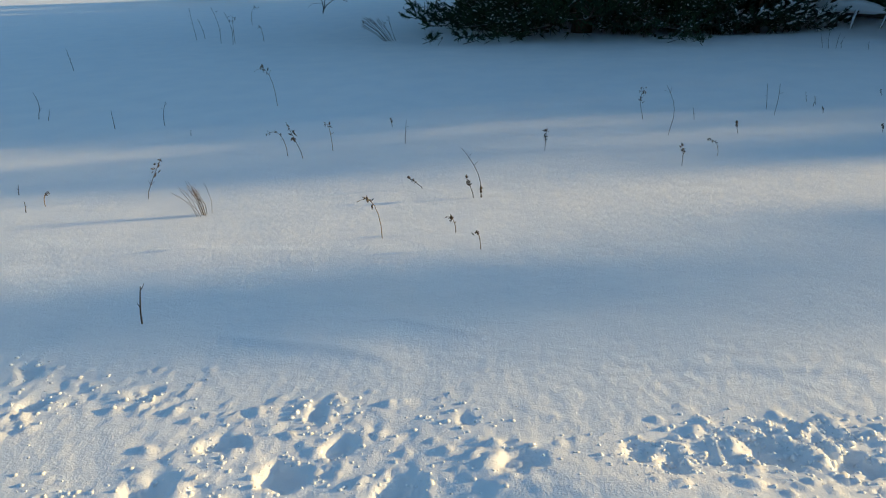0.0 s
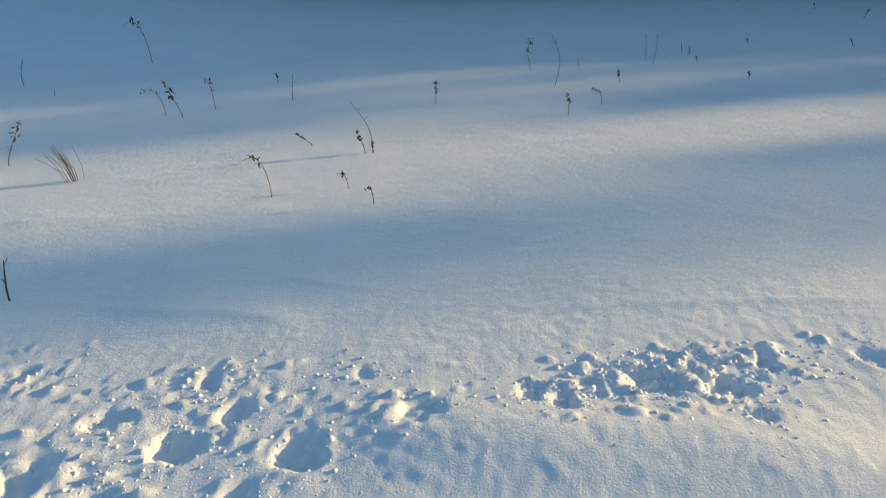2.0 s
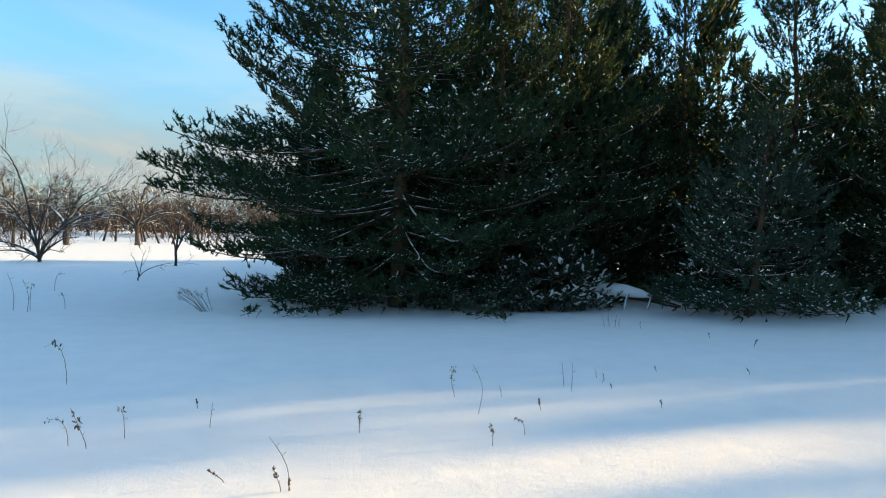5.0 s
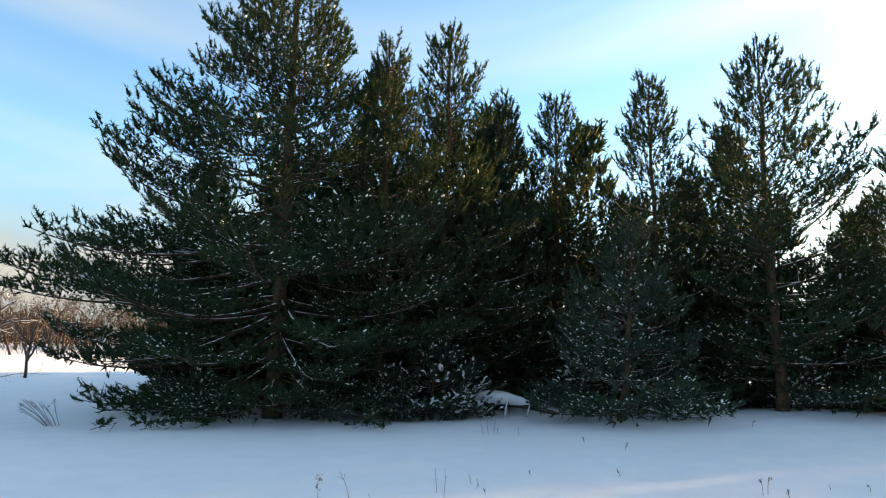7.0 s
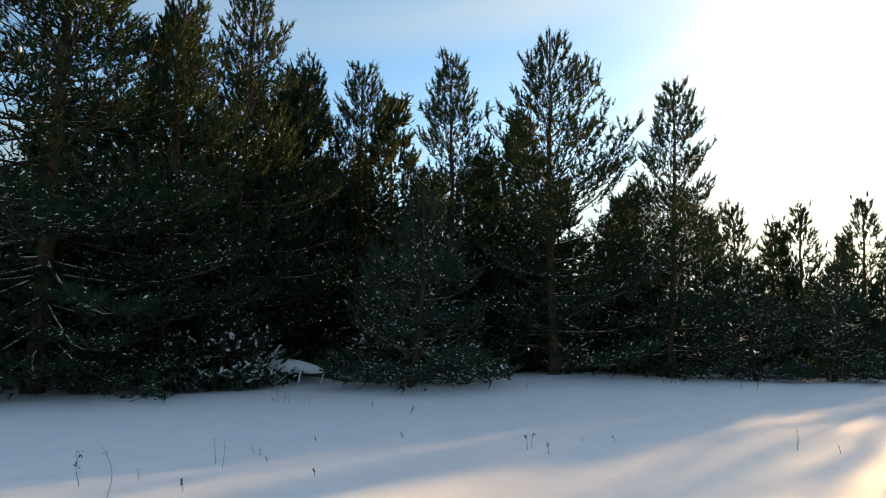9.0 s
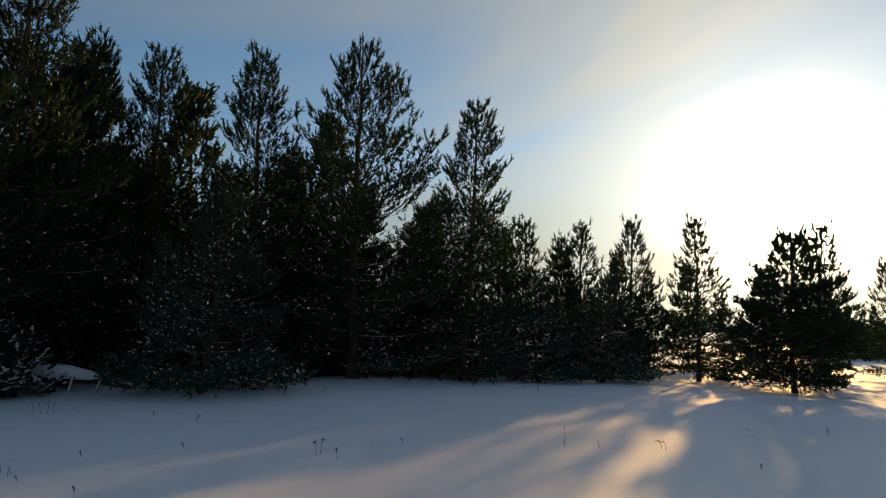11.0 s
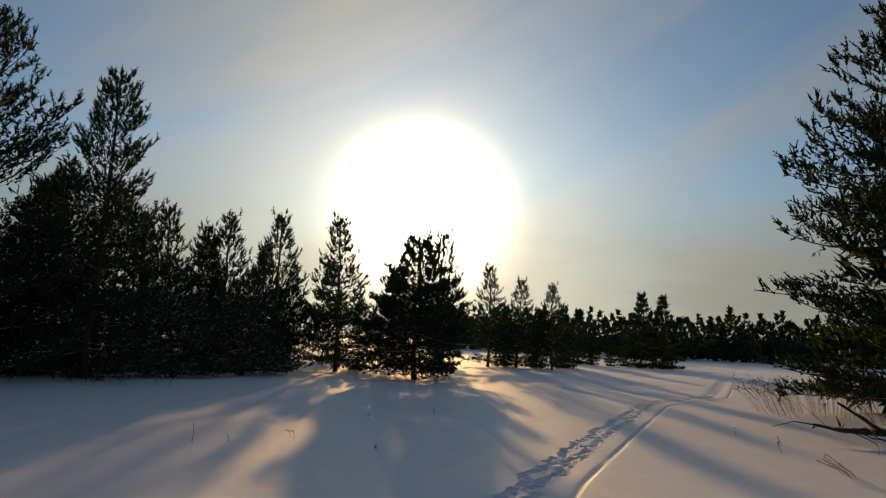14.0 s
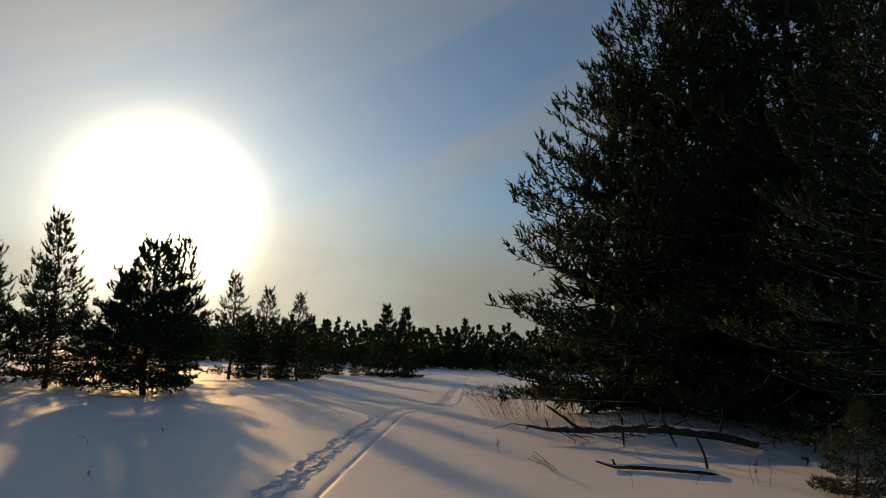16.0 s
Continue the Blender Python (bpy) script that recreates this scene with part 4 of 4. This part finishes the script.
# ---- dry weeds in the snow ----
def weed(x, y, h, ox, oy, kind, group, seed):
    """A dry weed of that height, its tip off by ox, oy. kind 0: bare stalk, 1: stalk with a seed head, 2: bent over."""
    rs = np.random.RandomState(seed)
    label = ("thin bare dry stalk standing in the snow", "dry weed with a dark seed head in snow", "bent dry grass stalk drooping over the snow")[kind]
    ob = tagged(new("dry_weed"), label, "dry weed", group)
    ob.matrix_basis = stand(x, y, 0)
    d = math.hypot(x, y)
    r = 0.0014 + 0.00022 * d
    u = np.linspace(0, 1, 7)
    tip = np.array([ox, oy, h])
    pts = np.outer(u, tip) + np.column_stack([np.sin(u * math.pi) * rs.randn() * 0.06 * h, np.sin(u * math.pi) * rs.randn() * 0.06 * h, np.zeros(7)])
    if kind == 2:
        pts = np.column_stack([ox * u ** 2, oy * u ** 2, h * np.sin(u * math.pi * 0.62) / 0.98])
    pts[0, 2] = -0.06
    t = Tubes()
    t.add(pts, np.linspace(r, r * 0.5, 7), 4)
    for k in range(2 if kind == 0 else 4):
        i = rs.randint(2, 6)
        w = unit(np.array([rs.randn(), rs.randn(), 0.9]))
        t.add([pts[i], pts[i] + w * h * 0.14], [r * 0.6, r * 0.3], 3)
    part("stem", *t.get(), STRAW if kind == 2 else DARK_WEED, ob)
    if kind:
        m = 12 if kind == 1 else 7
        q = 0.52 + 0.48 * rs.rand(m)
        pos = np.column_stack([np.interp(q, u, pts[:, j]) for j in range(3)]) + rs.randn(m, 3) * 0.05 * h
        way = rs.randn(m, 3) * 0.4 + [0, 0, 1.0]
        way /= np.linalg.norm(way, axis=1)[:, None]
        v, f = lumps(rs, pos, way, 0.008 + 0.03 * h, 0.003 + 0.009 * h, 0.003 + 0.009 * h)
        tagged(part("seed_head", v, f, DARK_WEED, ob), kind="stuff")
    return ob


for i, row in enumerate([
    (1.70, 5.82, 0.27, -0.02, 0.01, 1), (1.74, 5.29, 0.40, -0.04, 0.01, 0), (1.60, 4.49, 0.16, -0.02, 0.01, 1), (1.93, 4.71, 0.11, -0.08, 0.03, 2),
    (2.31, 5.31, 0.10, -0.02, 0.01, 1), (0.72, 4.92, 0.18, 0.01, -0.00, 1), (0.19, 3.91, 0.31, -0.11, 0.01, 0), (0.15, 3.91, 0.14, -0.05, 0.00, 1),
    (0.20, 3.91, 0.07, -0.01, 0.00, 1), (-0.16, 4.09, 0.08, -0.10, -0.00, 1), (-1.08, 4.90, 0.28, -0.10, -0.02, 1), (-1.22, 4.99, 0.19, -0.13, -0.03, 2),
    (-0.89, 5.08, 0.21, -0.05, -0.01, 2), (-0.34, 5.21, 0.19, 0.02, 0.00, 0),
]):
    weed(*row, "dry weeds in the near snow", 100 + i)
for i, row in enumerate([
    (-0.48, 5.78, 0.08, -0.01, -0.00, 1), (-1.93, 4.07, 0.25, 0.12, 0.06, 1), (-0.36, 3.30, 0.22, -0.12, -0.01, 2), (0.03, 3.37, 0.09, -0.06, 0.00, 2),
    (0.15, 3.13, 0.09, -0.03, 0.00, 2),
]):
    weed(*row, "dry weeds in the near snow", 120 + i)
for i, row in enumerate([
    (-2.85, 4.24, 0.07, 0.01, 0.01, 0), (-2.59, 3.87, 0.07, 0.01, 0.00, 0), (-2.53, 3.98, 0.08, 0.04, 0.02, 2), (-3.06, 6.14, 0.18, -0.00, -0.00, 0),
    (-2.63, 6.22, 0.22, 0.04, 0.02, 0), (-2.25, 5.82, 0.05, 0.01, 0.00, 0), (-4.05, 6.63, 0.26, 0.02, 0.01, 0), (-3.91, 6.56, 0.11, 0.03, 0.02, 0),
    (-1.74, 6.94, 0.38, -0.18, -0.04, 2), (2.87, 6.08, 0.23, -0.02, 0.01, 0), (3.38, 6.38, 0.10, -0.02, 0.01, 0), (3.40, 6.25, 0.06, -0.01, 0.01, 0),
    (2.12, 5.77, 0.10, -0.02, 0.01, 0), (3.41, 5.23, 0.07, -0.01, 0.01, 1),
]):
    weed(*row, "dry stalks across the field", 140 + i)
for i, row in enumerate([
    (-5.44, 10.09, 0.32, -0.03, -0.02, 0),
]):
    weed(*row, "dry stalks across the field", 160 + i)
for i, row in enumerate([
    (5.97, 5.10, 0.15, -0.03, 0.03, 2), (6.06, 5.12, 0.16, 0.02, -0.03, 2), (6.01, 4.83, 0.12, -0.01, 0.01, 1), (7.21, 4.85, 0.06, -0.02, 0.02, 2),
    (6.89, 5.06, 0.05, -0.01, 0.01, 0), (2.84, 5.86, 0.27, 0.01, -0.00, 0), (3.33, 6.17, 0.10, -0.00, 0.00, 0), (3.29, 5.91, 0.05, -0.01, 0.01, 1),
    (5.22, 6.36, 0.07, -0.03, 0.02, 1), (6.40, 7.75, 0.11, 0.03, -0.02, 1), (6.28, 8.52, 0.08, -0.02, 0.01, 1), (5.79, 9.57, 0.11, -0.01, 0.01, 0),
    (14.51, 6.88, 0.15, 0.01, -0.02, 0), (9.77, 8.62, 0.10, 0.03, -0.04, 2),
]):
    weed(*row, "dry weeds before the pines", 180 + i)
for i, row in enumerate([
    (4.22, 6.60, 0.06, -0.02, 0.01, 1),
]):
    weed(*row, "dry weeds before the pines", 200 + i)
for i, row in enumerate([
    (8.85, 3.45, 0.25, -0.00, 0.00, 0), (9.12, 3.07, 0.11, -0.01, 0.03, 0), (9.58, 2.34, 0.11, -0.02, 0.06, 2), (9.17, 1.13, 0.06, -0.00, 0.01, 1),
    (11.81, 1.66, 0.11, -0.02, 0.14, 2), (14.40, 6.51, 0.15, 0.01, -0.02, 1), (12.99, 0.72, 0.12, -0.00, 0.03, 1), (8.82, 3.43, 0.08, -0.01, 0.01, 0),
    (9.67, 2.42, 0.10, -0.02, 0.08, 2), (11.56, -4.87, 0.13, 0.02, 0.06, 1), (10.82, -4.57, 0.17, 0.02, 0.05, 1), (12.67, -4.56, 0.13, 0.01, 0.02, 0),
    (10.79, -5.92, 0.18, 0.04, 0.08, 2), (7.67, -6.78, 0.32, 0.04, 0.04, 0),
]):
    weed(*row, "dry weeds by the trail", 220 + i)
for i, row in enumerate([
    (7.51, -6.86, 0.41, 0.01, 0.01, 0), (7.73, -6.92, 0.26, 0.02, 0.02, 1), (7.82, -5.13, 0.17, 0.04, 0.07, 2), (7.81, -6.01, 0.14, -0.04, -0.06, 1),
    (9.22, 1.16, 0.06, 0.00, -0.00, 0),
]):
    weed(*row, "dry weeds by the trail", 240 + i)
for i, row in enumerate([
    (-4.92, 13.92, 0.61, -0.05, -0.02, 0), (-4.84, 14.18, 0.38, -0.08, -0.03, 0), (-4.23, 13.21, 0.65, -0.08, -0.03, 0), (-3.92, 12.91, 0.57, -0.07, -0.02, 0),
    (-3.95, 13.16, 0.45, 0.05, 0.02, 2), (-4.63, 17.00, 0.39, 0.17, 0.05, 2), (-3.49, 13.50, 0.26, -0.08, -0.02, 2), (-0.14, 11.73, 0.14, 0.09, 0.00, 1),
]):
    weed(*row, "tall weeds on the snow bank", 260 + i)
for i, row in enumerate([
    (5.35, 9.94, 0.21, -0.05, 0.03, 0), (5.42, 9.91, 0.23, -0.02, 0.01, 0), (5.47, 9.82, 0.22, 0.02, -0.01, 0), (5.57, 9.86, 0.15, 0.01, -0.01, 0),
]):
    weed(*row, "stalks before the fallen trunk", 280 + i)
for i, row in enumerate([
    (13.08, 7.81, 0.20, -0.04, 0.06, 0), (13.13, 7.70, 0.28, 0.01, -0.02, 0), (13.33, 7.72, 0.24, 0.03, -0.05, 0), (13.41, 7.60, 0.31, 0.04, -0.07, 0),
]):
    weed(*row, "stalks on the snow crest", 300 + i)


def tuft(name, label, category, x, y, count, spread, height, mat, seed, lean=(0, 0), heads=True, radius=0.003, group=""):
    """Many stalks out of one foot."""
    rs = np.random.RandomState(seed)
    ob = tagged(new(name), label, category, group)
    ob.matrix_basis = stand(x, y, 0)
    t, tips = Tubes(), []
    for k in range(count):
        a, q = rs.rand() * 6.283, rs.rand() ** 0.6
        foot = np.array([math.cos(a), math.sin(a), 0]) * spread[0] * q
        end = foot + np.array([math.cos(a) * spread[1] * q + lean[0], math.sin(a) * spread[1] * q + lean[1], height * (0.6 + 0.5 * rs.rand())])
        mid = (foot + end) / 2 + rs.randn(3) * 0.05 * height
        t.add([foot - [0, 0, 0.08], mid, end], [radius, radius * 0.8, radius * 0.5], 3)
        for j in range(2):
            w = unit(end - mid + rs.randn(3) * 0.25 * height)
            t.add([mid + (end - mid) * rs.rand(), end + w * 0.16 * height], [radius * 0.6, radius * 0.3], 3)
        tips.append(end)
    tagged(part("clump", *t.get(), mat, ob), kind="stuff")
    if heads:
        pos = np.repeat(np.array(tips), 3, 0) + rs.randn(count * 3, 3) * 0.05 * height
        v, f = lumps(rs, pos, rs.randn(len(pos), 3), 0.03 * height + 0.004, 0.014 * height + 0.003, 0.014 * height + 0.003)
        tagged(part("seed_head", v, f, mat, ob), kind="stuff")
    return ob


tuft("dry_bush", "small twiggy dry bush poking from the snow", "bush", -1.44, 3.74, 22, (0.03, 0.07), 0.17, DARK_WEED, 61, lean=(-0.06, 0.0), heads=False, radius=0.0013)
tuft("dry_grass", "clump of tall tan dry grass in snow", "dry grass", 16.2, -7.5, 210, (1.3, 0.45), 0.66, STRAW, 62, lean=(0.0, 0.15), radius=0.0026)
tuft("dry_grass", "fan of leaning dry grass stalks on snow", "dry grass", 9.1, -4.75, 8, (0.06, 0.1), 0.20, STRAW, 63, lean=(0.08, 0.30), radius=0.005)
tuft("dry_grass", "sparse tan dry grass under the pine", "dry grass", 13.6, -8.6, 40, (1.2, 0.2), 0.35, STRAW, 64, radius=0.005)
tuft("dry_bush", "leaning twiggy bush in the shaded snow", "bush", -1.0, 13.2, 12, (0.1, 0.25), 0.42, DARK_WEED, 65, lean=(-0.35, 0.0), radius=0.005)
for x, y, k in ((-7.5, 44, 68), (-4.5, 47, 69), (-14, 43, 70), (-11.0, 39.0, 71)):
    tagged(bare_tree("brown leafless scrub in the sunlit field", x, y, [(-0.9, 0.6), (0.8, 0.7), (0.1, 1.0), (-0.4, 0.8)], k, 0.02, bole=0.05, sprays=4, depth=1, name="scrub_bush"), category="bush", group="scrub in the field")


def twig():
    ob = tagged(new("dry_twig"), "dark crooked twig standing in the snow", "twig")
    ob.matrix_basis = stand(-1.29, 2.44, 0)
    t = Tubes()
    t.add([(0, 0, -0.06), (0.008, 0, 0.05), (0.018, 0.002, 0.11), (0.03, 0.004, 0.17)], [0.0042, 0.0036, 0.003, 0.002], 5)
    t.add([(0.026, 0.003, 0.15), (0.04, 0.0, 0.168), (0.05, 0.0, 0.185)], [0.0022, 0.0016, 0.001], 4)
    t.add([(0.012, 0, 0.075), (0.0, 0.006, 0.095)], [0.0022, 0.001], 4)
    part("stem", *t.get(), DARK_WEED, ob)


twig()


def sprig(x, y, size, turn, seed):
    rs = np.random.RandomState(seed)
    ob = tagged(new("pine_sprig"), "fallen green pine sprig lying on snow", "pine sprig", "fallen pine sprigs")
    ob.matrix_basis = stand(x, y, turn)
    t = Tubes()
    t.add([(-size / 2, 0, 0.02), (0, 0.02, 0.05), (size / 2, 0, 0.10)], [0.006, 0.005, 0.003], 4)
    part("stem", *t.get(), LIMB_BARK, ob)
    m = 9
    pos = np.column_stack([np.linspace(-size / 3, size / 2, m), rs.randn(m) * 0.05, 0.05 + 0.05 * rs.rand(m)])
    way = np.column_stack([np.full(m, 0.6), rs.randn(m) * 0.7, np.full(m, 0.5)])
    way /= np.linalg.norm(way, axis=1)[:, None]
    tagged(part("needles", *brush(rs, pos, way, np.full(m, 0.14), 14, 0.10, 0.016), NEEDLES, ob), kind="stuff")


for x, y, size, turn, k in ((0.45, 11.8, 0.32, 0, 71), (0.75, 11.9, 0.25, 40, 72), (3.7, 11.3, 0.28, 10, 73), (3.9, 10.7, 0.22, 80, 74), (-0.3, 11.9, 0.2, 0, 75), (1.2, 12.0, 0.22, 15, 76)):
    sprig(x, y, size, turn, k)


# ---- fallen timber ----
def fallen_log():
    rs = np.random.RandomState(81)
    ob = tagged(new("fallen_log"), "dark fallen dead log with broken branches", "log")
    line = np.array([(12.45, -5.75, 0.24), (12.15, -6.05, 0.20), (11.75, -6.5, 0.22), (11.3, -7.1, 0.30), (10.95, -7.8, 0.31), (10.6, -8.6, 0.24), (10.35, -9.2, 0.12)])
    line[:, 2] += [gz(x, y) * 0.6 for x, y, _ in line]
    t = Tubes()
    t.add(line, [0.02, 0.042, 0.055, 0.068, 0.075, 0.08, 0.07], 9)
    part("trunk", *t.get(), DEAD_BARK, ob, smooth=True)
    for a, way, ln, r in ((2, (0.3, 0.75, 0.55), 0.75, 0.04), (1, (0.15, 0.2, 0.8), 0.22, 0.022), (3, (0.1, 0.3, 0.9), 0.35, 0.025), (4, (0.0, 0.35, 0.9), 0.42, 0.028),
                          (5, (-0.3, 0.1, 0.8), 0.55, 0.03), (3, (-0.3, 0.1, -0.75), 0.32, 0.03), (4, (-0.4, -0.1, -0.6), 0.35, 0.02)):
        b = Tubes()
        w = unit(np.array(way))
        p = line[a]
        b.add([p, p + w * ln * 0.5 + rs.randn(3) * 0.02, p + w * ln], [r, r * 0.8, r * 0.45], 6)
        part("branch", *b.get(), DEAD_BARK, ob)
    b = Tubes()
    for k in range(46):
        q = rs.rand()
        p = np.array([np.interp(q, np.linspace(0, 1, 7), line[:, j]) for j in range(3)]) if k < 20 else np.array([11.9 + rs.rand() * 1.6, -7.0 - rs.rand() * 2.6, 0.05])
        w = unit(np.array([rs.randn(), rs.randn(), 0.25 * rs.randn() + (0.25 if k >= 20 else -0.1)]))
        ln = 0.4 + 0.7 * rs.rand()
        e = p + w * ln
        e[2] = max(e[2], gz(e[0], e[1]) + 0.02)
        p[2] = max(p[2], gz(p[0], p[1]) + 0.01)
        b.add([p, (p + e) / 2 + rs.randn(3) * 0.06, e], [0.013, 0.010, 0.005], 4)
    tagged(part("twigs", *b.get(), DEAD_BARK, ob), kind="stuff")


def snowy_branch():
    ob = tagged(new("fallen_branch"), "thin fallen branch half buried under snow", "branch")
    line = np.array([(9.24, -5.42, 0.10), (9.1, -5.65, 0.04), (8.8, -6.1, 0.05), (8.5, -6.55, 0.04), (8.42, -6.75, 0.01), (8.36, -6.85, -0.03)])
    line[:, 2] += [gz(x, y) for x, y, _ in line]
    t = Tubes()
    t.add(line, [0.015, 0.03, 0.035, 0.035, 0.03, 0.012], 7)
    t.add([line[1], line[1] + [0.0, 0.05, 0.10]], [0.02, 0.012], 5)
    t.add([line[1], line[1] + [-0.05, 0.18, 0.03]], [0.018, 0.012], 5)
    part("stem", *t.get(), DEAD_BARK, ob)
    s = Tubes()
    up = line + [0.02, 0.02, 0.03]
    s.add(up[1:], [0.008, 0.035, 0.045, 0.03, 0.008], 8)
    part("snow_ridge", *s.get(), LOAD, ob, "snow lying along the branch", smooth=True)


def upright_stick():
    ob = tagged(new("stick"), "dark broken stick stuck upright in snow", "stick")
    z = gz(8.78, -6.97)
    t = Tubes()
    t.add([(8.78, -6.97, z - 0.1), (8.83, -6.94, z + 0.18), (8.86, -6.90, z + 0.30), (8.92, -6.88, z + 0.42)], [0.022, 0.02, 0.017, 0.012], 6)
    part("stem", *t.get(), DEAD_BARK, ob)


def snow_capped_trunk():
    ob = tagged(new("snowy_log"), "fallen trunk under a thick cap of snow", "log")
    z = gz(7.4, 13.2) - 0.12
    t = Tubes()
    t.add([(6.95, 13.4, z + 0.40), (7.3, 13.2, z + 0.42), (7.9, 12.88, z + 0.34), (8.5, 12.55, z + 0.20)], [0.085, 0.085, 0.07, 0.05], 8)
    part("trunk", *t.get(), DEAD_BARK, ob, smooth=True)
    s = Tubes()
    s.add([(6.88, 13.44, z + 0.47), (7.0, 13.37, z + 0.49), (7.25, 13.23, z + 0.51), (7.5, 13.1, z + 0.48), (7.8, 12.93, z + 0.42), (8.0, 12.82, z + 0.36)], [0.03, 0.12, 0.15, 0.14, 0.10, 0.03], 10)
    part("snow_cap", *s.get(), LOAD, ob, "thick rounded snow cap", smooth=True)
    b = Tubes()
    b.add([(7.25, 13.25, z - 0.1), (7.25, 13.25, z + 0.4)], [0.07, 0.06], 7)
    part("stump", *b.get(), DEAD_BARK, ob)
    for p, q in (((7.5, 13.0, z + 0.42), (7.25, 12.7, z + 0.05)), ((8.0, 12.8, z + 0.4), (7.6, 12.4, z + 0.12)), ((7.0, 13.3, z + 0.4), (7.4, 12.9, z + 0.8))):
        c = Tubes()
        p, q = np.array(p), np.array(q)
        c.add([p, (p + q) / 2 + [0, 0, 0.08], q], [0.035, 0.03, 0.018], 6)
        part("branch", *c.get(), LIMB_BARK, ob)


fallen_log()
snowy_branch()
upright_stick()
snow_capped_trunk()
